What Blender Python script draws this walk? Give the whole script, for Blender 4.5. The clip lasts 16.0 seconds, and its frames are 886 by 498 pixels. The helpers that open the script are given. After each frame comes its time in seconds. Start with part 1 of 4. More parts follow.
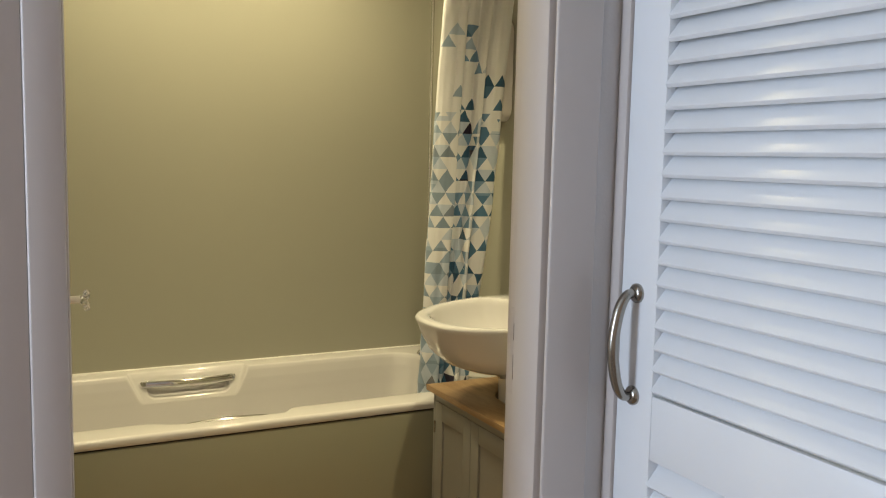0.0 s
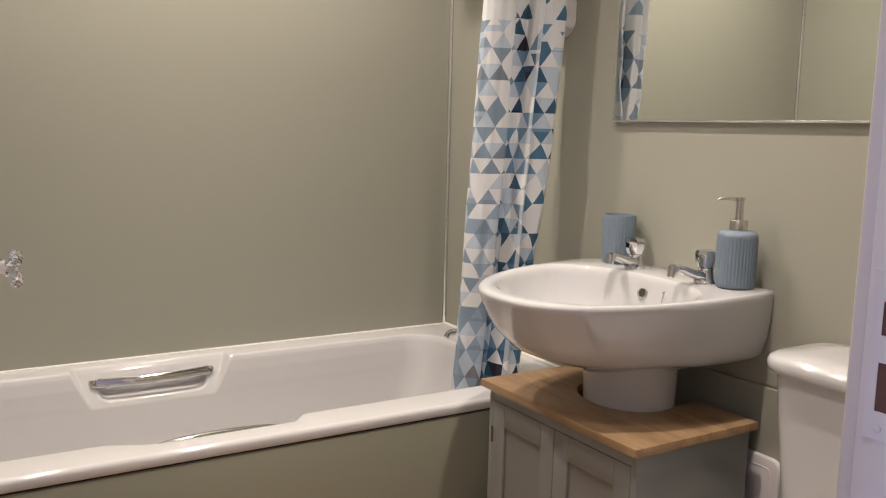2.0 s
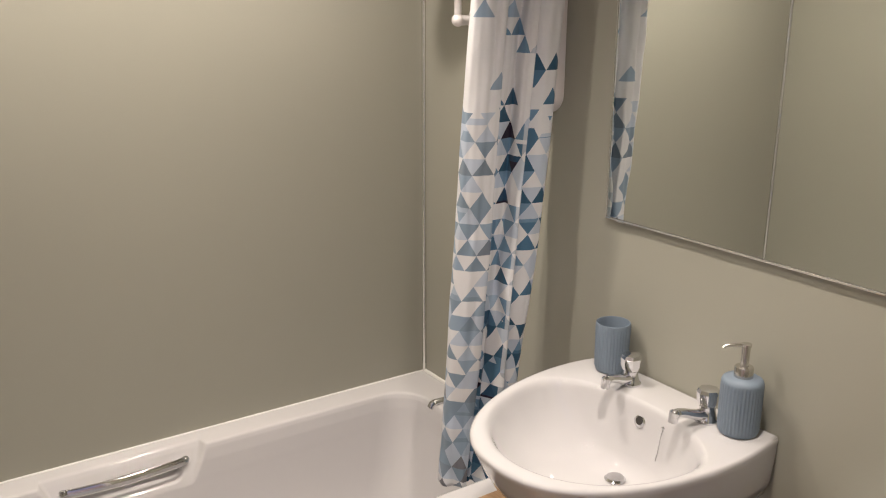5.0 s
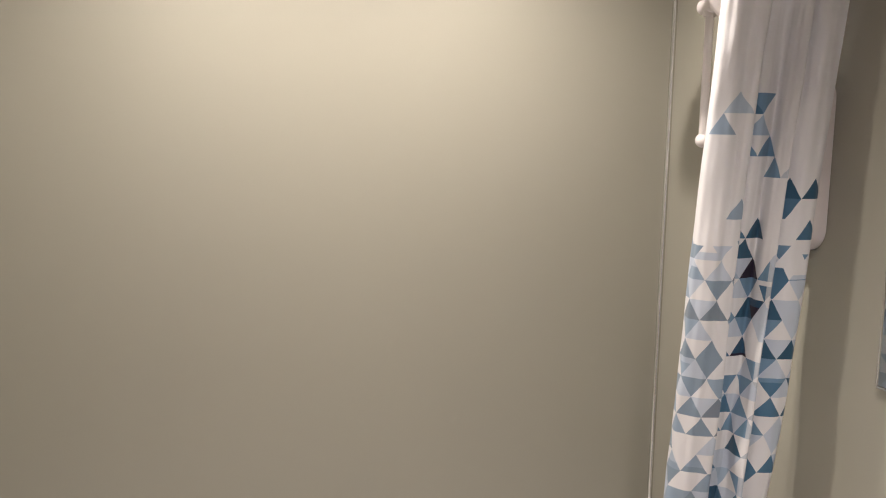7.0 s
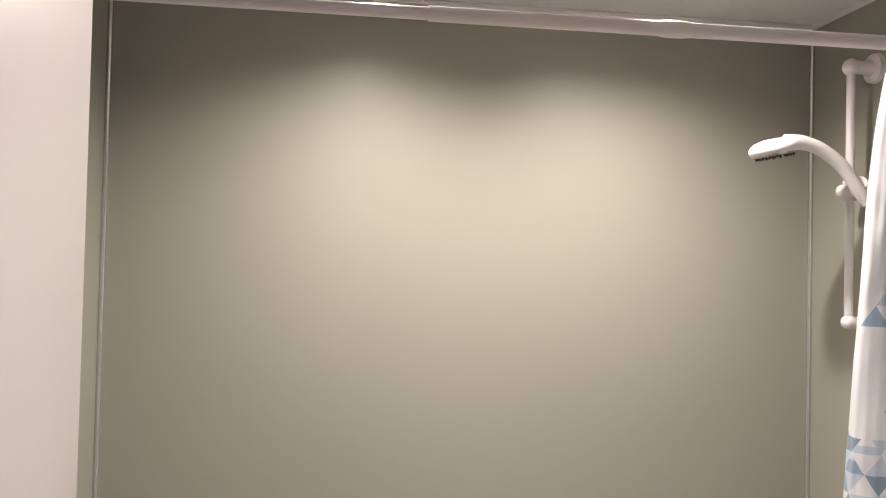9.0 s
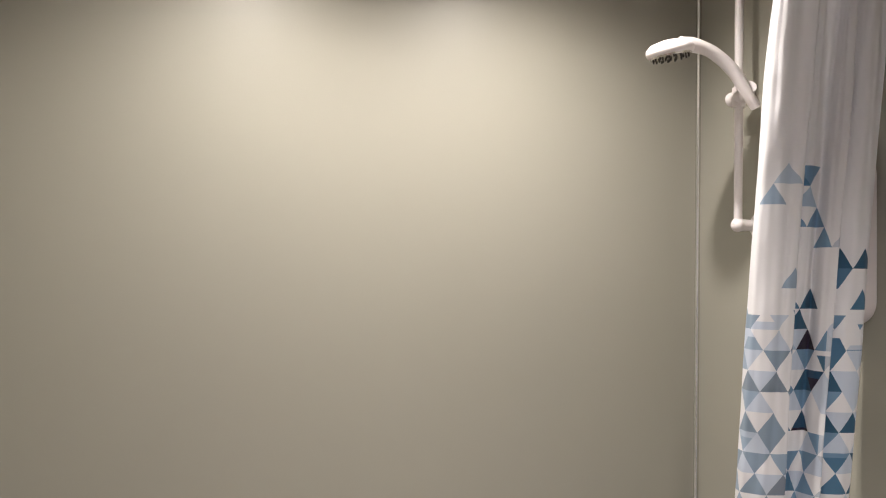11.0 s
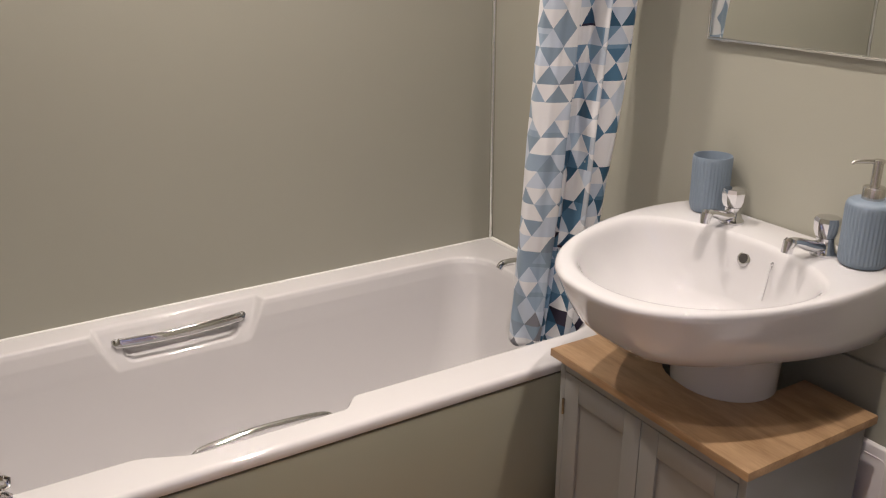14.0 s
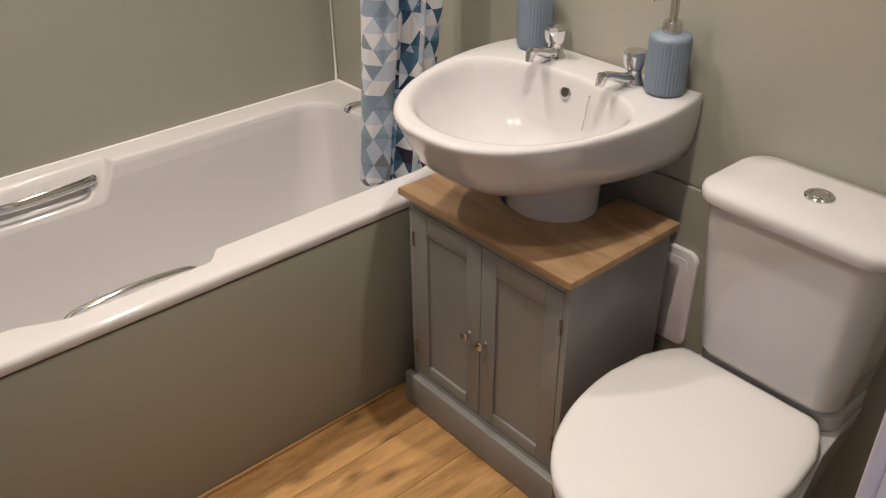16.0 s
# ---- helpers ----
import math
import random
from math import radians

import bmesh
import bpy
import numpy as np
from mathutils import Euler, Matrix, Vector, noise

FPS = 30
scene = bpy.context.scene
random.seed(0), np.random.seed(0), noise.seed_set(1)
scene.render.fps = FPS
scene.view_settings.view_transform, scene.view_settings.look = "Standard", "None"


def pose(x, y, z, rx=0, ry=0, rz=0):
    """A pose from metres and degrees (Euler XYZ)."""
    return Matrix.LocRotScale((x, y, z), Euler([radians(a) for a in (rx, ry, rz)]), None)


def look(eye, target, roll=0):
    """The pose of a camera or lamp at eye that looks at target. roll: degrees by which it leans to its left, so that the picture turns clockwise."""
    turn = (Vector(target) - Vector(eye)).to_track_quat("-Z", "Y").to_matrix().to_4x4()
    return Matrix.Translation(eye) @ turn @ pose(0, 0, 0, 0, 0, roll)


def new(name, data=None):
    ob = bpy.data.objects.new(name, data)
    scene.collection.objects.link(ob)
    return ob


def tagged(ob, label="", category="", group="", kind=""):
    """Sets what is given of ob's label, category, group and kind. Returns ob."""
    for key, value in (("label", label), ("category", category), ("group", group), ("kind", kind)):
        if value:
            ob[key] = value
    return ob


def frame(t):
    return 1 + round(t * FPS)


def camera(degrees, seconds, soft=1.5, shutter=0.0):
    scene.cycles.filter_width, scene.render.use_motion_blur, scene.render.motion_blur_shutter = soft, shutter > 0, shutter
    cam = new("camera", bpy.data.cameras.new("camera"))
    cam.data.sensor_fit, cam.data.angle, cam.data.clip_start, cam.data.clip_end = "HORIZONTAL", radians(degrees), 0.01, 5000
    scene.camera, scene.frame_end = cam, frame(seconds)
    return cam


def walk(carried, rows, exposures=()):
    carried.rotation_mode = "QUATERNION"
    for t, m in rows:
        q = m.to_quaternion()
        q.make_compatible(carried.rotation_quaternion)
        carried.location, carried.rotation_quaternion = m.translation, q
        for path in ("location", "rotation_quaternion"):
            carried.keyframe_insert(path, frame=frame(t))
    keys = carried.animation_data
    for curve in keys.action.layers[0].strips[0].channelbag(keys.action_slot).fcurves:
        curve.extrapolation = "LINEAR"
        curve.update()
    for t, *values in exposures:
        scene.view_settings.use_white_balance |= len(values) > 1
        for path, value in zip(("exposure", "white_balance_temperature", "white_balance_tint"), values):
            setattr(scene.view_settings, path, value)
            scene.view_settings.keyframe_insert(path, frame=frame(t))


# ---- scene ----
cam = camera(54.7, 16.0, soft=1.15)
PATH = [
    (0, (-1.473, -3.007, 1.27), (-0.568, -1.236, 1.06), 1.3),
    (0.5, (-1.482, -2.833, 1.178), (-0.633, -1.034, 0.974), 1.6),
    (1, (-1.457, -2.624, 1.105), (-0.606, -0.825, 0.907), 1.5),
    (1.5, (-1.405, -2.436, 1.104), (-0.477, -0.677, 0.889), 1.5),
    (2, (-1.427, -2.317, 1.151), (-0.395, -0.626, 0.878), 1.4),
    (2.5, (-1.484, -2.267, 1.253), (-0.338, -0.668, 0.89), 0.9),
    (3, (-1.491, -2.209, 1.347), (-0.251, -0.705, 0.898), 0.9),
    (3.2, (-1.472, -2.183, 1.395), (-0.214, -0.702, 0.919), 0.7),
    (5.3, (-1.345, -2.084, 1.639), (-0.352, -0.439, 1.085), 0.2),
    (5.5, (-1.339, -2.072, 1.617), (-0.433, -0.368, 1.094), 0.5),
    (6, (-1.25, -2.005, 1.598), (-0.549, -0.186, 1.15), 0.9),
    (6.5, (-1.172, -1.973, 1.614), (-0.574, -0.103, 1.231), 0.9),
    (7, (-1.116, -1.952, 1.608), (-0.596, -0.04, 1.338), 1.0),
    (7.5, (-1.097, -1.984, 1.638), (-0.729, -0.024, 1.491), 1.2),
    (8, (-1.098, -1.992, 1.687), (-0.838, -0.009, 1.652), 1.2),
    (8.2, (-1.119, -1.998, 1.711), (-0.879, -0.013, 1.707), 1.2),
    (10.3, (-1.249, -1.991, 1.568), (-0.776, -0.049, 1.642), 1.4),
    (10.5, (-1.249, -1.962, 1.536), (-0.734, -0.03, 1.609), 1.3),
    (11, (-1.251, -1.915, 1.477), (-0.681, 0.001, 1.537), 0.9),
    (11.5, (-1.306, -1.917, 1.449), (-0.679, -0.018, 1.478), 0.7),
    (12, (-1.332, -1.931, 1.431), (-0.621, -0.064, 1.384), 0.5),
    (12.5, (-1.350, -1.926, 1.449), (-0.536, -0.118, 1.21), 0.1),
    (13, (-1.348, -1.946, 1.434), (-0.486, -0.186, 1.036), -0.2),
    (13.5, (-1.347, -1.958, 1.416), (-0.438, -0.262, 0.871), -0.3),
    (14, (-1.345, -1.976, 1.383), (-0.384, -0.366, 0.687), -0.2),
    (14.5, (-1.339, -1.99, 1.363), (-0.333, -0.476, 0.529), -0.2),
    (15, (-1.344, -2.016, 1.389), (-0.322, -0.605, 0.407), -0.4),
    (15.5, (-1.362, -2.052, 1.427), (-0.322, -0.696, 0.388), -0.3),
    (16, (-1.369, -2.067, 1.459), (-0.259, -0.781, 0.404), -0.5),
]
EXPOSURES = [
    (0.0, -0.12, 10000, -10),
    (0.5, -0.05, 9400, -2),
    (1.0, 0.06, 7300, 8),
    (1.5, 0.08, 6700, 11),
    (2.0, 0.14, 6500, 9),
    (3.0, 0.14, 6500, 10),
    (5.5, 0.0, 6500, 10),
    (6.0, -0.05, 6500, 10),
    (6.5, 0.05, 6450, 11),
    (7.0, 0.18, 6400, 12),
    (7.5, 0.2, 6350, 12),
    (8.0, 0.17, 6300, 12),
    (10.5, 0.16, 6120, 11),
    (11.5, 0.18, 6150, 11),
    (12.5, -0.04, 6250, 11),
    (13.0, -0.08, 6150, 13),
    (14.0, 0.08, 6350, 12),
    (14.5, 0.02, 6450, 11),
    (16.0, 0.0, 6550, 10),
]
walk(cam, [(t, look(eye, target, roll)) for t, eye, target, roll in PATH], EXPOSURES)

# ---- light ----
LAMP = (1.0, 0.885, 0.775)
DAY = (0.45, 0.56, 1.0)
# x, y, watts and beam width of each downlight; the weak fourth is an added fill
LAMP_SPOTS = [(-1.11, -0.42, 53.0, 150), (-0.545, -0.42, 53.0, 150), (-0.54, -1.38, 65.0, 114), (-1.12, -1.38, 28.0, 120)]
CEIL = 2.33

world = bpy.data.worlds.new("world")
world.use_nodes = True
scene.world = world
sky = world.node_tree.nodes.new("ShaderNodeTexSky")
sky.sky_type, sky.sun_disc = "NISHITA", False
sky.sun_elevation, sky.sun_rotation = radians(35), radians(120)
world.node_tree.links.new(sky.outputs[0], world.node_tree.nodes["Background"].inputs[0])
world.node_tree.nodes["Background"].inputs[1].default_value = 0.1

for sx, sy, watts, beam in LAMP_SPOTS:
    ld = bpy.data.lights.new("downlight_or_fill_lamp", "SPOT")
    ld.energy, ld.color, ld.shadow_soft_size = watts, LAMP, 0.022
    ld.spot_size, ld.spot_blend = radians(beam), 1.0
    lamp = new("downlight_or_fill_lamp", ld)
    lamp.location = (sx, sy, CEIL - 0.012)
ld = bpy.data.lights.new("window_daylight", "AREA")
ld.shape, ld.size, ld.size_y, ld.energy, ld.color = "RECTANGLE", 0.5, 1.3, 62.0, DAY
lamp = new("window_daylight", ld)
lamp.matrix_world = look((-3.57, -2.35, 1.4), (-0.7, -2.35, 1.4))

# ---- materials ----


def material(name, color, rough=0.5, metal=0.0, vary=0.06, scale=6.0, bump=0.0, bump_scale=120.0, coat=0.0, stretch=(1, 1, 1), random_part=0.0, spec=0.5):
    m = bpy.data.materials.new(name)
    m.use_nodes = True
    nt = m.node_tree
    b = nt.nodes["Principled BSDF"]
    b.inputs["Roughness"].default_value, b.inputs["Metallic"].default_value = rough, metal
    b.inputs["Coat Weight"].default_value = coat
    b.inputs["Specular IOR Level"].default_value = spec
    tc = nt.nodes.new("ShaderNodeTexCoord")
    mp = nt.nodes.new("ShaderNodeMapping")
    mp.inputs["Scale"].default_value = stretch
    nt.links.new(tc.outputs["Object"], mp.inputs[0])
    big = nt.nodes.new("ShaderNodeTexNoise")
    big.inputs["Scale"].default_value, big.inputs["Detail"].default_value = scale, 4
    fine = nt.nodes.new("ShaderNodeTexNoise")
    fine.inputs["Scale"].default_value, fine.inputs["Detail"].default_value = bump_scale, 3
    for n in (big, fine):
        nt.links.new(mp.outputs[0], n.inputs["Vector"])
    mix = nt.nodes.new("ShaderNodeMix")
    mix.data_type = "RGBA"
    lo, hi = [c * (1 - vary) for c in color], [min(1, c * (1 + vary)) for c in color]
    mix.inputs["A"].default_value, mix.inputs["B"].default_value = (*lo, 1), (*hi, 1)
    blend = nt.nodes.new("ShaderNodeMath")
    blend.operation = "MULTIPLY_ADD"
    blend.inputs[1].default_value = 0.3
    nt.links.new(fine.outputs[0], blend.inputs[0])
    part_of = nt.nodes.new("ShaderNodeMath")
    part_of.operation, part_of.inputs[1].default_value = "MULTIPLY", 0.7
    nt.links.new(big.outputs[0], part_of.inputs[0])
    nt.links.new(part_of.outputs[0], blend.inputs[2])
    nt.links.new(blend.outputs[0], mix.inputs["Factor"])
    out = mix.outputs["Result"]
    if random_part:
        info = nt.nodes.new("ShaderNodeObjectInfo")
        hsv = nt.nodes.new("ShaderNodeHueSaturation")
        ma = nt.nodes.new("ShaderNodeMath")
        ma.operation, ma.inputs[1].default_value, ma.inputs[2].default_value = "MULTIPLY_ADD", 2 * random_part, 1 - random_part
        nt.links.new(info.outputs["Random"], ma.inputs[0])
        nt.links.new(ma.outputs[0], hsv.inputs["Value"])
        nt.links.new(out, hsv.inputs["Color"])
        out = hsv.outputs[0]
    nt.links.new(out, b.inputs["Base Color"])
    if bump:
        bn = nt.nodes.new("ShaderNodeBump")
        bn.inputs["Strength"].default_value, bn.inputs["Distance"].default_value = bump, 0.002
        nt.links.new(fine.outputs[0], bn.inputs["Height"])
        nt.links.new(bn.outputs[0], b.inputs["Normal"])
    rr = nt.nodes.new("ShaderNodeMath")
    rr.operation, rr.inputs[1].default_value, rr.inputs[2].default_value = "MULTIPLY_ADD", rough * 0.3, rough * 0.85
    nt.links.new(big.outputs[0], rr.inputs[0])
    nt.links.new(rr.outputs[0], b.inputs["Roughness"])
    return m


def wood(name, dark, light, rough, along, rings=9.0, random_part=0.0, knots=0.0):
    """Board grain that runs along one axis ('X' or 'Y')."""
    m = bpy.data.materials.new(name)
    m.use_nodes = True
    nt = m.node_tree
    b = nt.nodes["Principled BSDF"]
    b.inputs["Roughness"].default_value = rough
    tc = nt.nodes.new("ShaderNodeTexCoord")
    info = nt.nodes.new("ShaderNodeObjectInfo")
    add = nt.nodes.new("ShaderNodeVectorMath")
    add.operation = "MULTIPLY_ADD"
    add.inputs[1].default_value = (7.3, 3.1, 5.7)
    nt.links.new(info.outputs["Random"], add.inputs[0])
    nt.links.new(tc.outputs["Object"], add.inputs[2])
    mp = nt.nodes.new("ShaderNodeMapping")
    mp.inputs["Scale"].default_value = (1.2, 9, 9) if along == "X" else (9, 1.2, 9)
    nt.links.new(add.outputs[0], mp.inputs[0])
    n1 = nt.nodes.new("ShaderNodeTexNoise")
    n1.inputs["Scale"].default_value, n1.inputs["Detail"].default_value, n1.inputs["Distortion"].default_value = 2.2, 5, 0.8
    n2 = nt.nodes.new("ShaderNodeTexNoise")
    n2.inputs["Scale"].default_value, n2.inputs["Detail"].default_value = 30, 3
    nt.links.new(mp.outputs[0], n1.inputs["Vector"])
    nt.links.new(mp.outputs[0], n2.inputs["Vector"])
    sine = nt.nodes.new("ShaderNodeMath")
    sine.operation, sine.inputs[1].default_value = "MULTIPLY", rings * 2
    nt.links.new(n1.outputs[0], sine.inputs[0])
    ping = nt.nodes.new("ShaderNodeMath")
    ping.operation, ping.inputs[1].default_value = "PINGPONG", 1.0
    nt.links.new(sine.outputs[0], ping.inputs[0])
    sm = nt.nodes.new("ShaderNodeMath")
    sm.operation, sm.inputs[1].default_value = "MULTIPLY_ADD", 0.45
    nt.links.new(ping.outputs[0], sm.inputs[0])
    half = nt.nodes.new("ShaderNodeMath")
    half.operation, half.inputs[1].default_value = "MULTIPLY", 0.55
    nt.links.new(n2.outputs[0], half.inputs[0])
    nt.links.new(half.outputs[0], sm.inputs[2])
    ramp = nt.nodes.new("ShaderNodeValToRGB")
    ramp.color_ramp.elements[0].color, ramp.color_ramp.elements[1].color = (*dark, 1), (*light, 1)
    ramp.color_ramp.elements[0].position, ramp.color_ramp.elements[1].position = 0.1, 0.75
    nt.links.new(sm.outputs[0], ramp.inputs[0])
    out = ramp.outputs[0]
    if knots:
        vor = nt.nodes.new("ShaderNodeTexVoronoi")
        vor.voronoi_dimensions = "2D"
        vor.inputs["Scale"].default_value = 4.2
        kmap = nt.nodes.new("ShaderNodeMapping")
        kmap.inputs["Scale"].default_value = (0.55, 1.5, 1) if along == "X" else (1.5, 0.55, 1)
        nt.links.new(add.outputs[0], kmap.inputs[0])
        nt.links.new(kmap.outputs[0], vor.inputs["Vector"])
        kr = nt.nodes.new("ShaderNodeValToRGB")
        kr.color_ramp.elements[0].position, kr.color_ramp.elements[1].position = 0.015, 0.1
        kr.color_ramp.elements[0].color, kr.color_ramp.elements[1].color = (1 - knots,) * 3 + (1,), (1, 1, 1, 1)
        nt.links.new(vor.outputs["Distance"], kr.inputs[0])
        km = nt.nodes.new("ShaderNodeMix")
        km.data_type, km.blend_type = "RGBA", "MULTIPLY"
        km.inputs["Factor"].default_value = 1
        nt.links.new(out, km.inputs["A"])
        nt.links.new(kr.outputs[0], km.inputs["B"])
        out = km.outputs["Result"]
    if random_part:
        hsv = nt.nodes.new("ShaderNodeHueSaturation")
        ma = nt.nodes.new("ShaderNodeMath")
        ma.operation, ma.inputs[1].default_value, ma.inputs[2].default_value = "MULTIPLY_ADD", 2 * random_part, 1 - random_part
        nt.links.new(info.outputs["Random"], ma.inputs[0])
        nt.links.new(ma.outputs[0], hsv.inputs["Value"])
        nt.links.new(out, hsv.inputs["Color"])
        out = hsv.outputs[0]
    nt.links.new(out, b.inputs["Base Color"])
    bn = nt.nodes.new("ShaderNodeBump")
    bn.inputs["Strength"].default_value, bn.inputs["Distance"].default_value = 0.15, 0.001
    nt.links.new(n2.outputs[0], bn.inputs["Height"])
    nt.links.new(bn.outputs[0], b.inputs["Normal"])
    return m


SAGE = material("sage_wall_panel", (0.33, 0.322, 0.27), 0.4, vary=0.03, scale=2.0, bump=0.05, bump_scale=260)
PANEL = material("olive_bath_panel", (0.295, 0.292, 0.228), 0.38, vary=0.03, scale=2.0, bump=0.05, bump_scale=260)
CEIL_WHITE = material("ceiling_white", (0.8, 0.79, 0.77), 0.6, vary=0.03, bump=0.1)
# light is in these whites: lining toned down, louvre door brighter and bluer
GLOSS = material("dimmed_white_gloss_paint", (0.59, 0.545, 0.53), 0.3, vary=0.025, scale=5, bump=0.05, bump_scale=60)
LOUVRE = material("daylit_cupboard_door_white", (0.83, 0.865, 0.91), 0.32, vary=0.02, scale=5, bump=0.08, bump_scale=60)
HALL = material("hall_wall_paint", (0.62, 0.61, 0.62), 0.6, vary=0.04, scale=3, bump=0.15, bump_scale=200)
# unseen hall walls and carpet, tinted so that daylight bounces back warmer
HALLTAN = material("unseen_hall_warm_paint", (0.6, 0.46, 0.35), 0.6, vary=0.04, scale=3, bump=0.15, bump_scale=200)
CARPET = material("hall_carpet", (0.3, 0.23, 0.18), 0.95, vary=0.2, scale=40, bump=0.8, bump_scale=400)
ACRYLIC = material("white_acrylic", (0.59, 0.575, 0.58), 0.09, vary=0.015, scale=3, coat=0.3)
CERAMIC = material("white_ceramic", (0.525, 0.515, 0.522), 0.045, vary=0.015, scale=5, coat=0.5)
SEAT = material("white_toilet_seat", (0.62, 0.605, 0.605), 0.13, vary=0.015, scale=5)
PLASTIC = material("white_plastic", (0.78, 0.74, 0.74), 0.3, vary=0.02)
CHROME = material("chrome", (0.7, 0.7, 0.71), 0.035, 1.0, vary=0.02)
STEEL = material("brushed_steel", (0.62, 0.6, 0.57), 0.24, 1.0, vary=0.05, scale=20)
NICKEL = material("satin_nickel", (0.36, 0.34, 0.31), 0.22, 1.0, vary=0.06, scale=20)
TRIM = material("satin_aluminium_strip", (0.74, 0.73, 0.7), 0.22, 0.85, vary=0.04)
SEALANT = material("white_sealant", (0.78, 0.77, 0.74), 0.4, vary=0.05)
CUPBOARD = material("grey_cabinet_paint", (0.245, 0.243, 0.234), 0.42, vary=0.04, scale=8, bump=0.06)
BLUE = material("blue_stoneware", (0.165, 0.208, 0.262), 0.55, vary=0.05, scale=12, bump=0.06, bump_scale=200)
# for dark parts, and for shade in the rim gap and overflow hole
DARK = material("dark_parts_and_shade", (0.03, 0.028, 0.025), 0.8, vary=0.1)
MORTISE = material("bare_timber_hole", (0.1, 0.045, 0.03), 0.8, vary=0.3, scale=60)
TOPWOOD = wood("oak_cabinet_top", (0.235, 0.135, 0.065), (0.42, 0.272, 0.152), 0.42, "Y", 2.5, knots=0.45)
FLOORWOOD = wood("oak_vinyl_plank", (0.245, 0.125, 0.042), (0.5, 0.29, 0.118), 0.36, "X", 2.5, random_part=0.1, knots=0.6)

MIRROR = bpy.data.materials.new("mirror_glass")
MIRROR.use_nodes = True
mb = MIRROR.node_tree.nodes["Principled BSDF"]
mb.inputs["Base Color"].default_value, mb.inputs["Metallic"].default_value, mb.inputs["Roughness"].default_value = (0.88, 0.9, 0.88, 1), 1, 0.01
CRYSTAL = bpy.data.materials.new("clear_crystal")
CRYSTAL.use_nodes = True
mb = CRYSTAL.node_tree.nodes["Principled BSDF"]
mb.inputs["Transmission Weight"].default_value, mb.inputs["Roughness"].default_value, mb.inputs["IOR"].default_value = 1, 0.02, 1.5
LENS = bpy.data.materials.new("lamp_lens")
LENS.use_nodes = True
mb = LENS.node_tree.nodes["Principled BSDF"]
mb.inputs["Emission Color"].default_value, mb.inputs["Emission Strength"].default_value = (*LAMP, 1), 30


def curtain_print():
    """White cloth printed with rows of triangles, sparse above and dense below, dark there for print and shade; u and v
    in metres.
    """
    m = bpy.data.materials.new("triangle_print_cloth")
    m.use_nodes = True
    nt = m.node_tree
    b = nt.nodes["Principled BSDF"]
    b.inputs["Roughness"].default_value = 0.55
    b.inputs["Sheen Weight"].default_value = 0.15

    def math_node(op, a, c=None, d=None):
        n = nt.nodes.new("ShaderNodeMath")
        n.operation = op
        for i, v in enumerate((a, c, d)):
            if v is None:
                continue
            if hasattr(v, "is_linked"):
                nt.links.new(v, n.inputs[i])
            else:
                n.inputs[i].default_value = v
        return n.outputs[0]

    uv = nt.nodes.new("ShaderNodeUVMap")
    sep = nt.nodes.new("ShaderNodeSeparateXYZ")
    nt.links.new(uv.outputs[0], sep.inputs[0])
    u, v = sep.outputs[0], sep.outputs[1]
    W, Hh = 0.050, 0.0375
    rowf = math_node("DIVIDE", v, Hh)
    row = math_node("FLOOR", rowf)
    fv = math_node("FRACT", rowf)
    par = math_node("MODULO", row, 2.0)
    shift = math_node("MULTIPLY", par, 0.5)
    p = math_node("ADD", math_node("DIVIDE", u, W), shift)
    tall = math_node("MULTIPLY", math_node("SUBTRACT", 1.0, fv), 0.5)
    fp = math_node("FRACT", p)
    up = math_node("LESS_THAN", math_node("ABSOLUTE", math_node("SUBTRACT", fp, 0.5)), tall)
    cell_up = math_node("FLOOR", p)
    cell_dn = math_node("ADD", math_node("FLOOR", math_node("ADD", p, 0.5)), 37.5)
    cell = math_node("ADD", math_node("MULTIPLY", up, cell_up), math_node("MULTIPLY", math_node("SUBTRACT", 1.0, up), cell_dn))
    comb = nt.nodes.new("ShaderNodeCombineXYZ")
    nt.links.new(cell, comb.inputs[0])
    nt.links.new(row, comb.inputs[1])
    comb.inputs[2].default_value = 3.7
    wn = nt.nodes.new("ShaderNodeTexWhiteNoise")
    wn.noise_dimensions = "3D"
    nt.links.new(comb.outputs[0], wn.inputs["Vector"])
    wc = nt.nodes.new("ShaderNodeSeparateColor")
    nt.links.new(wn.outputs["Color"], wc.inputs[0])
    r1, r2 = wc.outputs[0], wc.outputs[1]
    # each row fills mostly its upright or mostly its hanging triangles, in a shade of its own
    rn = nt.nodes.new("ShaderNodeTexWhiteNoise")
    rn.noise_dimensions = "1D"
    nt.links.new(math_node("ADD", row, 11.3), rn.inputs["W"])
    rc = nt.nodes.new("ShaderNodeSeparateColor")
    nt.links.new(rn.outputs["Color"], rc.inputs[0])
    upright = math_node("COMPARE", par, math_node("LESS_THAN", rc.outputs[0], 0.16), 0.1)
    favoured = math_node("COMPARE", up, upright, 0.1)

    def by_height(v0, v1, a0, a1):
        n = nt.nodes.new("ShaderNodeMapRange")
        for key, val in (("From Min", v0), ("From Max", v1), ("To Min", a0), ("To Max", a1)):
            n.inputs[key].default_value = val
        nt.links.new(v, n.inputs["Value"])
        return n.outputs[0]

    d = by_height(1.44, 1.33, 0.0, 1.0)
    low = by_height(0.85, 0.6, 0.0, 1.0)
    sparse = math_node("MULTIPLY", math_node("SUBTRACT", 1.0, d), math_node("MULTIPLY_ADD", up, 0.2, 0.03))
    chance = math_node("ADD", math_node("MULTIPLY", favoured, math_node("MULTIPLY", d, 0.7)), math_node("MULTIPLY_ADD", d, 0.03, sparse))
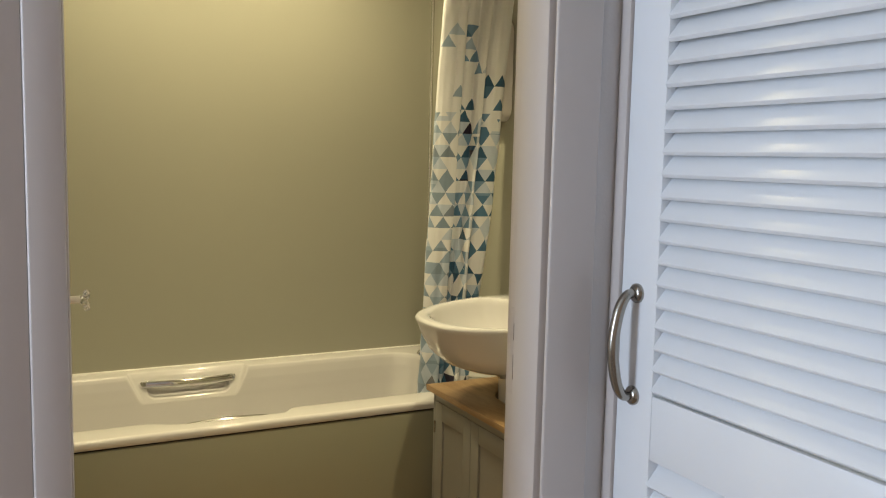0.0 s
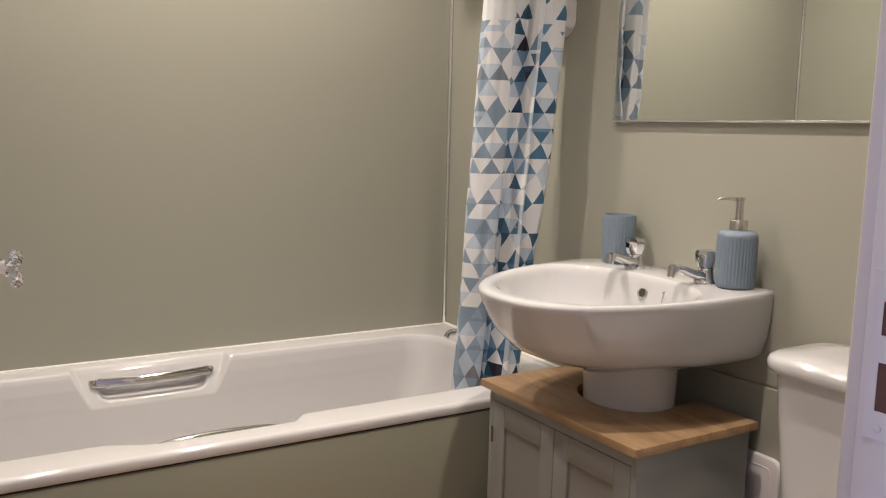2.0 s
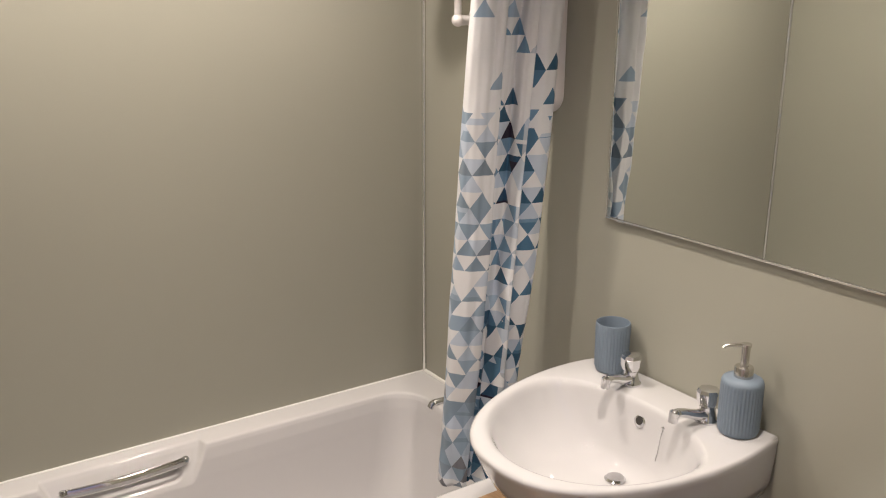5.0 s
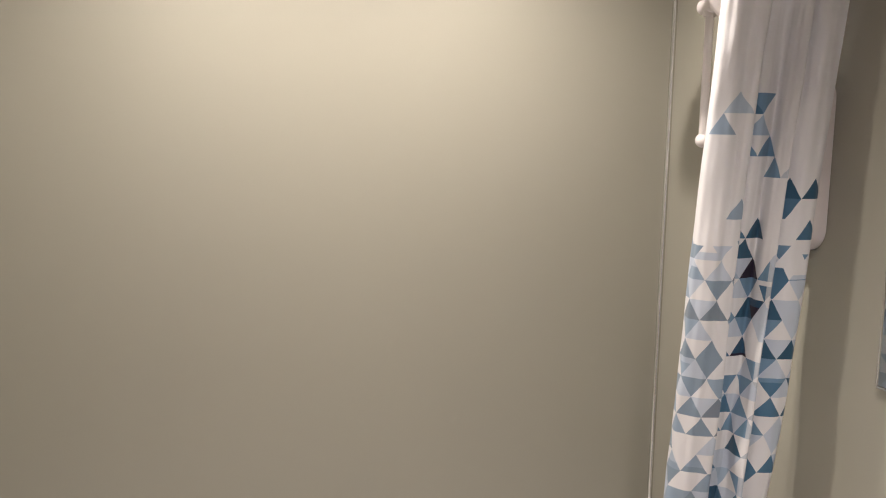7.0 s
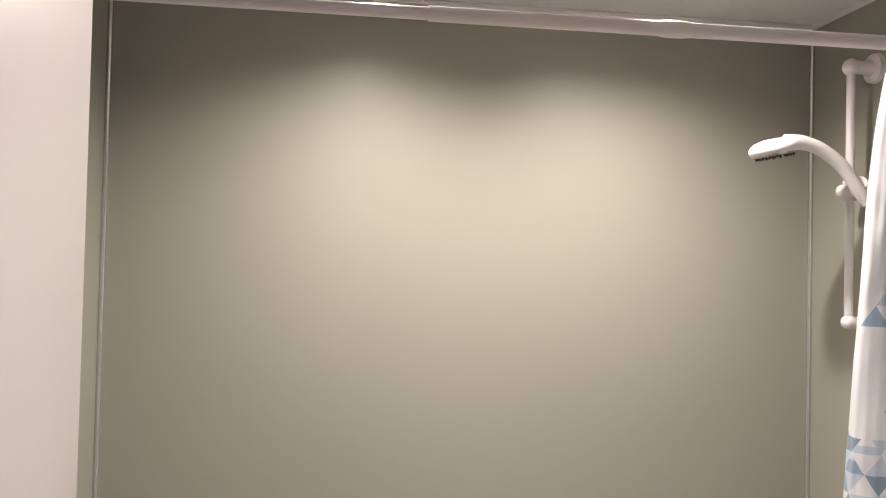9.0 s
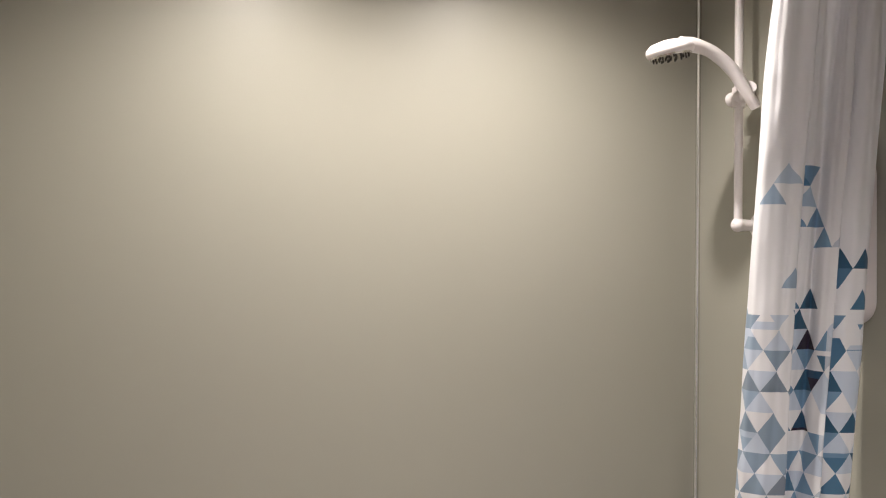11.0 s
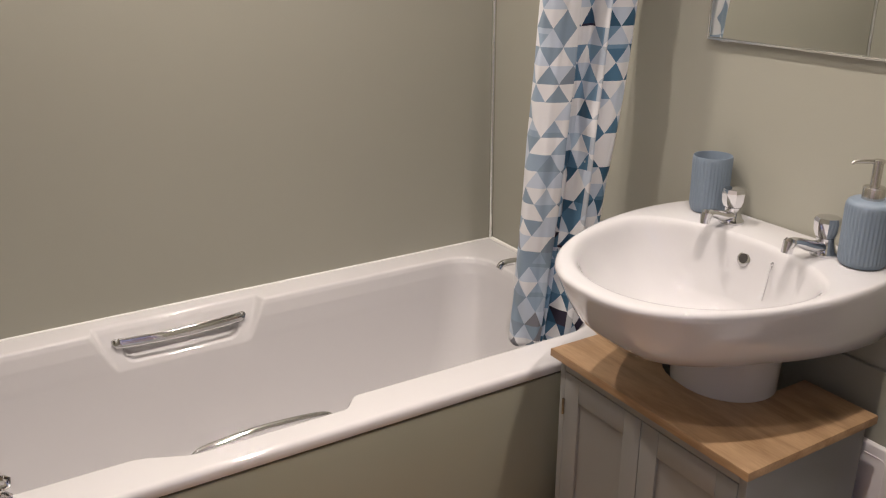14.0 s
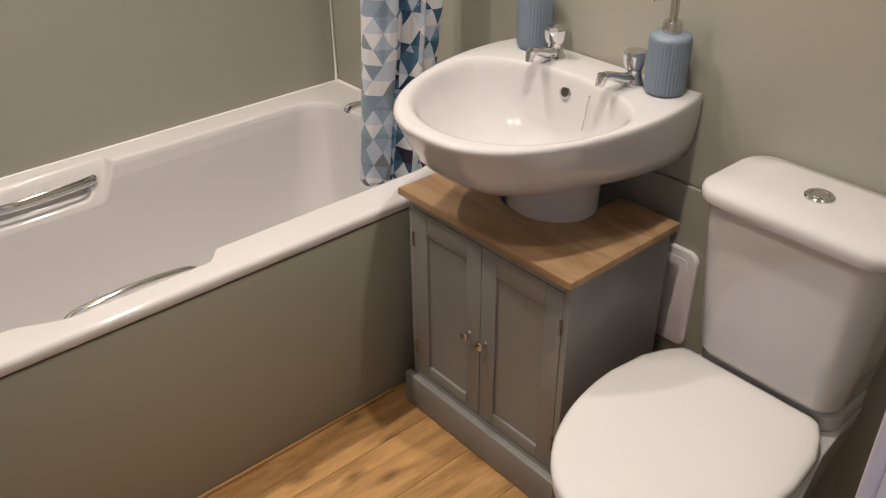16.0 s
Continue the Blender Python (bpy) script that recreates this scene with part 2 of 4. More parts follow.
    chance = math_node("MULTIPLY_ADD", low, 0.28, chance)
    top = math_node("LESS_THAN", row, 44.5)
    # one nearly black triangle stands out high on the cloth
    lone = math_node("MULTIPLY", math_node("COMPARE", row, 36.0, 0.1), math_node("MULTIPLY", up, math_node("COMPARE", cell_up, 4.0, 0.1)))
    printed = math_node("MAXIMUM", lone, math_node("MULTIPLY", math_node("LESS_THAN", r1, chance), top))
    # blues deepen downwards, partly the print, partly the shade low on the cloth
    deep = by_height(1.7, 0.55, -0.04, 0.24)
    tone = math_node("ADD", lone, math_node("ADD", math_node("MULTIPLY", r2, 0.55), math_node("MULTIPLY_ADD", rc.outputs[1], 0.45, deep)))
    ramp = nt.nodes.new("ShaderNodeValToRGB")
    ramp.color_ramp.interpolation = "CONSTANT"
    e = ramp.color_ramp.elements
    e[0].position, e[0].color = 0.0, (0.43, 0.55, 0.68, 1)
    e[1].position, e[1].color = 0.34, (0.19, 0.33, 0.49, 1)
    for pos, col in ((0.55, (0.085, 0.205, 0.335)), (0.76, (0.035, 0.115, 0.205)), (0.97, (0.022, 0.08, 0.165)), (0.995, (0.022, 0.014, 0.04))):
        x = e.new(pos)
        x.color = (*col, 1)
    nt.links.new(tone, ramp.inputs[0])
    cloth = nt.nodes.new("ShaderNodeTexNoise")
    cloth.inputs["Scale"].default_value = 900
    bn = nt.nodes.new("ShaderNodeBump")
    bn.inputs["Strength"].default_value, bn.inputs["Distance"].default_value = 0.1, 0.001
    nt.links.new(uv.outputs[0], cloth.inputs["Vector"])
    nt.links.new(cloth.outputs[0], bn.inputs["Height"])
    mix = nt.nodes.new("ShaderNodeMix")
    mix.data_type = "RGBA"
    # most of the blank triangles carry a faint tint of their own
    pale = nt.nodes.new("ShaderNodeMix")
    pale.data_type = "RGBA"
    pale.inputs["A"].default_value, pale.inputs["B"].default_value = (0.86, 0.86, 0.88, 1), (0.62, 0.69, 0.79, 1)
    nt.links.new(math_node("LESS_THAN", wc.outputs[2], math_node("MULTIPLY_ADD", low, 0.2, math_node("MULTIPLY", d, 0.34))), pale.inputs["Factor"])
    nt.links.new(pale.outputs["Result"], mix.inputs["A"])
    nt.links.new(printed, mix.inputs["Factor"])
    # the turned-back panel shows the paler reverse of the print
    reverse = nt.nodes.new("ShaderNodeMix")
    reverse.data_type = "RGBA"
    reverse.inputs["B"].default_value = (0.74, 0.76, 0.8, 1)
    # the ridge fold's edge light is put in as the same pale colour
    lit_ridge = math_node("COMPARE", u, 0.293, 0.017)
    nt.links.new(math_node("MULTIPLY_ADD", math_node("LESS_THAN", u, 0.13), 0.3, math_node("MULTIPLY", lit_ridge, 0.7)), reverse.inputs["Factor"])
    nt.links.new(ramp.outputs[0], reverse.inputs["A"])
    nt.links.new(reverse.outputs["Result"], mix.inputs["B"])
    nt.links.new(mix.outputs["Result"], b.inputs["Base Color"])
    nt.links.new(bn.outputs[0], b.inputs["Normal"])
    trans = nt.nodes.new("ShaderNodeBsdfTranslucent")
    nt.links.new(mix.outputs["Result"], trans.inputs[0])
    ms = nt.nodes.new("ShaderNodeMixShader")
    ms.inputs[0].default_value = 0.3
    nt.links.new(b.outputs[0], ms.inputs[1])
    nt.links.new(trans.outputs[0], ms.inputs[2])
    nt.links.new(ms.outputs[0], nt.nodes["Material Output"].inputs[0])
    return m


PRINT = curtain_print()

# ---- mesh tools ----


def box(x0, x1, y0, y1, z0, z1, bevel=0.0, segments=2, bm=None):
    own = bmesh.new()
    bmesh.ops.create_cube(own, size=1)
    bmesh.ops.scale(own, vec=(abs(x1 - x0), abs(y1 - y0), abs(z1 - z0)), verts=own.verts)
    bmesh.ops.translate(own, vec=((x0 + x1) / 2, (y0 + y1) / 2, (z0 + z1) / 2), verts=own.verts)
    if bevel:
        bmesh.ops.bevel(own, geom=own.edges[:], offset=bevel, segments=segments, affect="EDGES", profile=0.5)
    return own if bm is None else merge(bm, own)


def merge(bm, other):
    me = bpy.data.meshes.new("joined")
    other.to_mesh(me)
    bm.from_mesh(me)
    bpy.data.meshes.remove(me)
    other.free()
    return bm


def joined(*meshes):
    for other in meshes[1:]:
        merge(meshes[0], other)
    return meshes[0]


def loft(rings, first=True, last=True, closed=True, bm=None):
    bm = bm or bmesh.new()
    rows = [[bm.verts.new(v) for v in ring] for ring in rings]
    n = len(rows[0])
    for a, b in zip(rows, rows[1:]):
        for i in range(n if closed else n - 1):
            j = (i + 1) % n
            bm.faces.new((a[i], a[j], b[j], b[i]))
    if first:
        bm.faces.new(rows[0][::-1])
    if last:
        bm.faces.new(rows[-1])
    bmesh.ops.recalc_face_normals(bm, faces=bm.faces)
    return bm


def lathe(profile, at=(0, 0, 0), n=32, flute=0.0, flutes=0, fluted=(), m=None):
    """Profile of (radius, height) turned about z. flute: depth of the ribs on the profile rows named in fluted."""
    rings = []
    for k, (r, z) in enumerate(profile):
        ring = []
        for i in range(n):
            a = 2 * math.pi * i / n
            rr = r - (flute * (0.5 + 0.5 * math.cos(flutes * a)) if k in fluted else 0)
            p = Vector((rr * math.cos(a), rr * math.sin(a), z))
            ring.append((m @ p if m else p) + Vector(at))
        rings.append(ring)
    return loft(rings)


def tube(points, radii, n=16, squash=1.0, up=(0, 0, 1)):
    pts = [Vector(p) for p in points]
    if not hasattr(radii, "__len__"):
        radii = [radii] * len(pts)
    rings = []
    for i, (p, r) in enumerate(zip(pts, radii)):
        d = (pts[min(i + 1, len(pts) - 1)] - pts[max(i - 1, 0)]).normalized()
        side = d.cross(Vector(up))
        if side.length < 1e-3:
            side = d.cross(Vector((1, 0, 0)))
        side.normalize()
        top = side.cross(d)
        rings.append([p + side * (r * math.cos(2 * math.pi * k / n)) + top * (r * squash * math.sin(2 * math.pi * k / n)) for k in range(n)])
    return loft(rings)


def curve_points(ctrl, n):
    """Catmull-Rom through the control points, n samples a span."""
    c = [Vector(p) for p in ctrl]
    c = [c[0] * 2 - c[1]] + c + [c[-1] * 2 - c[-2]]
    out = []
    for i in range(1, len(c) - 2):
        for k in range(n):
            t = k / n
            a, b, d, e = c[i - 1], c[i], c[i + 1], c[i + 2]
            out.append(0.5 * ((2 * b) + (d - a) * t + (2 * a - 5 * b + 4 * d - e) * t * t + (3 * b - a - 3 * d + e) * t ** 3))
    out.append(c[-2])
    return out


def rounded_rect(x0, x1, y0, y1, r, z, long_n=40, short_n=12, corner=8):
    pts = []
    spans = [((x0 + r, y0), (x1 - r, y0), long_n), ((x1, y0 + r), (x1, y1 - r), short_n), ((x1 - r, y1), (x0 + r, y1), long_n), ((x0, y1 - r), (x0, y0 + r), short_n)]
    centres = [(x1 - r, y0 + r, -90), (x1 - r, y1 - r, 0), (x0 + r, y1 - r, 90), (x0 + r, y0 + r, 180)]
    for (a, b, n), (cx, cy, start) in zip(spans, centres):
        for i in range(n):
            t = i / n
            pts.append(Vector((a[0] + (b[0] - a[0]) * t, a[1] + (b[1] - a[1]) * t, z)))
        for i in range(corner):
            ang = radians(start + 90 * i / corner)
            pts.append(Vector((cx + r * math.cos(ang), cy + r * math.sin(ang), z)))
    return pts


def part(name, bm, mat, parent=None, label="", smooth=True, angle=40):
    me = bpy.data.meshes.new(name)
    if smooth:
        for f in bm.faces:
            f.smooth = True
        for e in bm.edges:
            if len(e.link_faces) == 2 and e.calc_face_angle(0) > radians(angle):
                e.smooth = False
    bm.to_mesh(me)
    bm.free()
    for mm in mat if isinstance(mat, (list, tuple)) else [mat]:
        me.materials.append(mm)
    ob = new(name, me)
    if parent:
        ob.parent = parent
    if label:
        tagged(ob, label)
    return ob


def thing(name, label, category, group="", kind="", at=(0, 0, 0)):
    ob = new(name)
    ob.empty_display_size = 0.05
    ob.location = at
    bpy.context.view_layer.update()
    return tagged(ob, label, category, group, kind)


def structure(name, bm, mat, label, category="wall", smooth=False):
    return tagged(part(name, bm, mat, smooth=smooth), label, category, kind="structure")


# ---- bathroom shell ----
X0, X1, Y0, Y1 = -1.70, 0.0, -1.935, 0.0
DX0, DX1, DOORH = -1.420, -0.812, 2.02
HALL_Y = -2.035

structure("wall_north", box(X0 - 0.1, X1 + 0.1, Y1, Y1 + 0.1, 0, CEIL), SAGE, "sage green satin wall panelling behind the bath")
# the pipe boxing panel stops at a dark joint under the mirror wall
structure("wall_east", joined(box(X1, X1 + 0.1, HALL_Y + 0.001, Y1, 0.664, CEIL), box(X1 + 0.003, X1 + 0.1, HALL_Y + 0.001, -0.725, 0, 0.664), box(X1, X1 + 0.1, -0.725, Y1, 0, 0.664)), SAGE, "sage green wall panelling with a dark joint behind the basin")
structure("wall_panel_lower", box(X1 - 0.006, X1 + 0.003, -1.92, -0.73, 0.0, 0.6585, 0.001), SAGE, "sage green lower wall panel behind basin and toilet", "wall panel")
structure("wall_west", box(X0 - 0.1, X0, HALL_Y + 0.001, Y1, 0, CEIL), SAGE, "sage green wall panelling at the bath's foot")
bm = box(X0, DX0 - 0.028, HALL_Y + 0.002, Y0, 0, CEIL)
box(DX1 + 0.028, X1, HALL_Y + 0.002, Y0, 0, CEIL, bm=bm)
box(DX0 - 0.028, DX1 + 0.028, HALL_Y + 0.002, Y0, DOORH + 0.028, CEIL, bm=bm)
structure("wall_south", bm, SAGE, "sage green wall round the bathroom doorway")
structure("ceiling", box(X0 - 0.1, X1 + 0.1, HALL_Y, Y1 + 0.1, CEIL, CEIL + 0.08), CEIL_WHITE, "white painted bathroom ceiling", "ceiling")
bm = bmesh.new()
box(X0, X1, -0.012, -0.0005, CEIL - 0.012, CEIL - 0.0005, 0.002, bm=bm)
box(-0.012, -0.0005, Y0, -0.0125, CEIL - 0.012, CEIL - 0.0005, 0.002, bm=bm)
box(X0 + 0.0005, X0 + 0.012, Y0, -0.0125, CEIL - 0.012, CEIL - 0.0005, 0.002, bm=bm)
structure("trim_ceiling", bm, CEIL_WHITE, "thin white trim along the ceiling edge", "trim")
structure("floor_base", box(X0, X1, HALL_Y, Y1, -0.08, -0.006), DARK, "dark underlay below the bathroom planks", "floor")
for name, sx in (("trim_corner_east", -0.001), ("trim_corner_west", X0 + 0.001)):
    s = -1 if sx > -1 else 1
    bm = tube([(sx + s * 0.004, -0.005, 0.56), (sx + s * 0.004, -0.005, CEIL - 0.013)], 0.0065, 10)
    structure(name, bm, TRIM, "slim metal strip in the panelled corner", "trim", True)
for name, sx, ax in (("trim_sealant_back", None, 0), ("trim_sealant_east", -0.004, 1)):
    if ax == 0:
        bm = tube([(X0 + 0.01, -0.002, 0.534), (-0.01, -0.002, 0.534)], 0.003, 8)
    else:
        bm = tube([(sx, -0.006, 0.535), (sx, -0.7, 0.535)], 0.0055, 8)
        merge(bm, tube([(-0.007, -0.007, 0.53), (-0.006, -0.006, 0.86)], 0.0042, 8))
    structure(name, bm, SEALANT, "bead of white sealant along the bath edge", "sealant", True)

# ---- hallway ----
HX0, HX1, HY0 = -3.6, -0.70, -4.0
bm = box(HX0 - 0.1, DX0 - 0.028, HALL_Y - 0.01, HALL_Y + 0.001, 0, CEIL)
box(DX1 + 0.028, HX1 + 0.1, HALL_Y - 0.01, HALL_Y + 0.001, 0, CEIL, bm=bm)
box(DX0 - 0.028, DX1 + 0.028, HALL_Y - 0.01, HALL_Y + 0.001, DOORH + 0.028, CEIL, bm=bm)
structure("wall_hall_north", bm, HALL, "pale grey hall wall round the bathroom doorway")
bm = box(HX1, HX1 + 0.1, HY0, -2.66, 0, CEIL)
box(HX1, HX1 + 0.1, -2.66, HALL_Y - 0.01, 2.06, CEIL, bm=bm)
structure("wall_hall_east", bm, HALLTAN, "unseen hall wall with a cupboard opening, beige to warm the bounced light")
bm = box(HX0 - 0.1, HX0, HY0, -2.62, 0, CEIL)
box(HX0 - 0.1, HX0, -2.62, HALL_Y - 0.01, 0, 0.73, bm=bm)
box(HX0 - 0.1, HX0, -2.62, HALL_Y - 0.01, 2.07, CEIL, bm=bm)
structure("wall_hall_west", bm, HALLTAN, "unseen hall wall with a window opening, beige to warm the bounced light")
structure("wall_hall_south", box(HX0 - 0.1, HX1 + 0.1, HY0 - 0.1, HY0, 0, CEIL), HALLTAN, "unseen hall wall, beige to warm the bounced light")
structure("floor_hall", box(HX0 - 0.1, HX1 + 0.1, HY0 - 0.1, HALL_Y - 0.0005, -0.08, 0), CARPET, "unseen hall carpet, brown to warm the bounced light", "floor")
structure("ceiling_hall", box(HX0 - 0.1, HX1 + 0.1, HY0 - 0.1, HALL_Y - 0.0005, CEIL, CEIL + 0.08), CEIL_WHITE, "white hall ceiling", "ceiling")
structure("wall_cupboard_back", box(-0.3, -0.28, -2.66, HALL_Y - 0.012, 0, CEIL), HALL, "plain back of the hall cupboard")

# door frame
bm = bmesh.new()
for s, jx in ((-1, DX0), (1, DX1)):
    # lining, then the stop standing proud of it
    box(jx, jx + s * 0.028, HALL_Y - 0.011, Y0 + 0.0, 0, DOORH, 0.002, bm=bm)
    box(jx - s * (0.013 if s > 0 else 0.004), jx - s * 0.0005, HALL_Y + 0.002, -1.969, 0, DOORH - 0.011, 0.0018, bm=bm)
box(DX0, DX1, HALL_Y - 0.011, Y0, DOORH, DOORH + 0.028, 0.002, bm=bm)
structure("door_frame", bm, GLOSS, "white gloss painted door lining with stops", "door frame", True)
bm = box(DX1 - 0.012, DX1 + 0.062, HALL_Y - 0.0115, HALL_Y - 0.0185, 0, DOORH + 0.055, 0.003, 3)
box(DX0 - 0.036, DX0 + 0.0005, HALL_Y - 0.0115, HALL_Y - 0.0185, 0, DOORH + 0.05, 0.003, 3, bm=bm)
box(DX0 - 0.14, DX0 - 0.0365, HALL_Y - 0.0115, HALL_Y - 0.0145, 0, DOORH + 0.05, 0.001, 2, bm=bm)
box(DX0 - 0.14, DX1 + 0.062, HALL_Y - 0.0115, HALL_Y - 0.018, DOORH + 0.0555, DOORH + 0.1, 0.003, 3, bm=bm)
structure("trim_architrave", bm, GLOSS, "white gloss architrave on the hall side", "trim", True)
bm = bmesh.new()
for s, jx in ((1, DX1), (-1, DX0)):
    box(jx + s * 0.006, jx + s * 0.062, Y0 + 0.0005, Y0 + 0.016, 0, DOORH + 0.055, 0.004, 3, bm=bm)
box(DX0 - 0.062, DX1 + 0.062, Y0 + 0.0005, Y0 + 0.016, DOORH + 0.0555, DOORH + 0.11, 0.004, 3, bm=bm)
structure("trim_architrave_inside", bm, GLOSS, "white gloss architrave on the bathroom side", "trim", True)

# strike plate, painted over
strike = thing("strike_plate", "white overpainted strike plate let into the door lining", "strike plate", at=(DX1, -1.952, 0.99))
SP = DX1 - 0.0012


def local(bm, ob):
    bmesh.ops.translate(bm, vec=-ob.location, verts=bm.verts)
    return bm


ys, zs = (-1.9655, -1.9605, -1.9495, -1.941), (0.925, 0.947, 0.985, 1.006, 1.032, 1.056)
bm = bmesh.new()
grid = [[bm.verts.new((DX1 + 0.001, yy, zz)) for yy in ys] for zz in zs]
for r in range(5):
    for c in range(3):
        if not (c == 1 and r in (1, 3)):
            bm.faces.new((grid[r][c], grid[r][c + 1], grid[r + 1][c + 1], grid[r + 1][c]))
ext = bmesh.ops.extrude_face_region(bm, geom=bm.faces[:])
bmesh.ops.translate(bm, vec=(SP - DX1 - 0.001, 0, 0), verts=[v for v in ext["geom"] if isinstance(v, bmesh.types.BMVert)])
bmesh.ops.recalc_face_normals(bm, faces=bm.faces)
part("plate", local(bm, strike), GLOSS, strike)
bm = box(DX1 - 0.0006, DX1 + 0.001, -1.9605, -1.9495, 0.947, 0.985)
part("latch_hole", local(bm, strike), MORTISE, strike, "bare dark timber mortise", smooth=False)
bm = box(DX1 - 0.0006, DX1 + 0.001, -1.9605, -1.9495, 1.006, 1.032)
part("latch_hole", local(bm, strike), MORTISE, strike, "bare dark timber mortise", smooth=False)
for z in (0.934, 1.047):
    bm = lathe([(0.0035, 0), (0.0035, 0.0006), (0.002, 0.0009), (0.0001, 0.0009)], (SP, -1.953, z), 12, m=Matrix.Rotation(radians(-90), 4, "Y"))
    part("screw", local(bm, strike), GLOSS, strike)

# open door leaf
leaf = thing("door_1", "white gloss bathroom door standing open against the wall side", "door", kind="structure", at=(-1.437, Y0 + 0.018, 0.0))
bm = box(-0.018, 0.018, 0.004, 0.616, 0.006, DOORH - 0.006, 0.002)
part("door_leaf", bm, GLOSS, leaf)
for z in (0.25, 1.75):
    bm = tube([(0.02, 0.0, z), (0.02, 0.0, z + 0.075)], 0.0055, 12)
    part("hinge", bm, GLOSS, leaf)
leaf.rotation_euler = (0, 0, radians(-2.7))
rot_y = Matrix.Rotation(radians(90), 4, "Y")
bm = lathe([(0.024, 0), (0.024, 0.004), (0.01, 0.007), (0.0075, 0.009), (0.0075, 0.03), (0.0085, 0.032)], (0.018, 0.535, 1.008), 24, m=rot_y)
knob = part("door_knob", bm, CHROME, leaf, "chrome stem of the door knob")
bm = bmesh.new()
for dy, dz in ((0.0, 0.0), (0.008, 0.012), (-0.008, -0.012), (0.009, -0.009), (-0.009, 0.009)):
    ball = bmesh.new()
    bmesh.ops.create_icosphere(ball, subdivisions=1, radius=0.0095 if dy == 0 else 0.0065)
    bmesh.ops.translate(ball, vec=(0.018 + (0.036 if dy == 0 else 0.042), 0.535 + dy, 1.008 + dz - 0.002), verts=ball.verts)
    merge(bm, ball)
part("crystal", bm, CRYSTAL, knob, "faceted clear crystal knob end", smooth=False)

# window in the hall, the source of the cool daylight
win = thing("window_1", "white framed hall window letting in daylight", "window", kind="structure", at=(HX0 - 0.05, -2.34, 0.73))
for nm, dims in (("window_sill", (-0.28, 0.28, -0.02, 0.08, -0.03, -0.001)), ("window_frame", (-0.278, -0.24, -0.02, 0.02, 0.001, 1.339)), ("window_frame", (0.24, 0.278, -0.02, 0.02, 0.001, 1.339)), ("window_frame", (-0.2395, 0.2395, -0.02, 0.02, 1.3, 1.339)), ("window_frame", (-0.2395, 0.2395, -0.02, 0.02, 0.001, 0.04))):
    part(nm, box(*dims, 0.003), GLOSS, win)
win.rotation_euler = (0, 0, radians(-90))

# ---- bath ----
RIM = 0.533


def tub_rings():
    def step(a, b, v):
        w = max(0.0, min(1.0, (v - a) / (b - a)))
        return w * w * (3 - 2 * w)

    def mould(pts, z, depth_front):
        out = []
        for p in pts:
            w = step(-1.17, -1.05, p.x) * step(-0.735, -0.78, p.x)
            if p.y < -0.45:
                out.append(Vector((p.x, p.y - depth_front * w, z)))
                continue
            if p.y > -0.05:
                out.append(p)
                continue
            # a sloped pad from the ledge down the wall, its ends drawn in below, and the hand pocket in it
            off, drop = abs(p.x + 0.935), max(0.0, RIM - z)
            half = 0.205 - 0.45 * min(drop, 0.1)
            back = 0.034 * max(0.0, 1 - drop / 0.098) * step(half, half - 0.012, off)
            inx, inz = max(0.0, off - 0.108) / 0.03, abs(z - 0.4735) / 0.0245
            pocket = 0.030 * step(1.0, 0.72, math.hypot(inx, inz))
            out.append(Vector((p.x, min(-0.012, p.y + back + (pocket if drop > 0.004 else 0)), z)))
        return out

    def ring(x0, x1, y0, y1, r, z, df=0.0):
        return mould(rounded_rect(x0, x1, y0, y1, r, z, 320, 30, 10), z, df)

    def between(a, b, n):
        """n rings from the sizes a to b, b left out."""
        return [ring(*[p + (q - p) * i / n for p, q in zip(a, b)]) for i in range(n)]

    rim_in = (-1.628, -0.108, -0.622, -0.081, 0.10, 0.5295, 0.038)
    wall_1 = (-1.620, -0.112, -0.613, -0.085, 0.10, 0.519, 0.036)
    wall_2 = (-1.605, -0.117, -0.609, -0.0905, 0.10, 0.49, 0.03)
    wall_3 = (-1.592, -0.122, -0.605, -0.0945, 0.10, 0.449, 0.022)
    wall_4 = (-1.58, -0.125, -0.603, -0.0955, 0.10, 0.432, 0.0)
    return [
        ring(-1.684, -0.006, -0.7145, -0.006, 0.012, 0.509),
        ring(-1.698, -0.002, -0.72, -0.002, 0.014, 0.509),
        ring(-1.698, -0.002, -0.722, -0.002, 0.014, 0.514),
        ring(-1.698, -0.002, -0.722, -0.002, 0.014, 0.524),
        ring(-1.698, -0.002, -0.719, -0.002, 0.016, 0.5305),
        ring(-1.698, -0.002, -0.713, -0.002, 0.018, RIM),
        ring(-1.697, -0.004, -0.709, -0.004, 0.02, RIM + 0.0002),
        ring(-1.636, -0.098, -0.630, -0.071, 0.10, RIM + 0.0002, 0.038),
        ring(-1.6335, -0.1015, -0.6265, -0.0745, 0.10, RIM - 0.0003, 0.038),
        ring(-1.6305, -0.1050, -0.6240, -0.078, 0.10, RIM - 0.0013, 0.038),
        *between(rim_in, wall_1, 4),
        *between(wall_1, wall_2, 9),
        *between(wall_2, wall_3, 14),
        *between(wall_3, wall_4, 5),
        ring(*wall_4),
        ring(-1.52, -0.15, -0.59, -0.109, 0.10, 0.32),
        ring(-1.44, -0.185, -0.575, -0.127, 0.11, 0.21),
        ring(-1.40, -0.21, -0.56, -0.145, 0.12, 0.165),
        ring(-1.36, -0.24, -0.53, -0.17, 0.12, 0.142),
        ring(-1.30, -0.30, -0.47, -0.23, 0.1, 0.135),
    ]


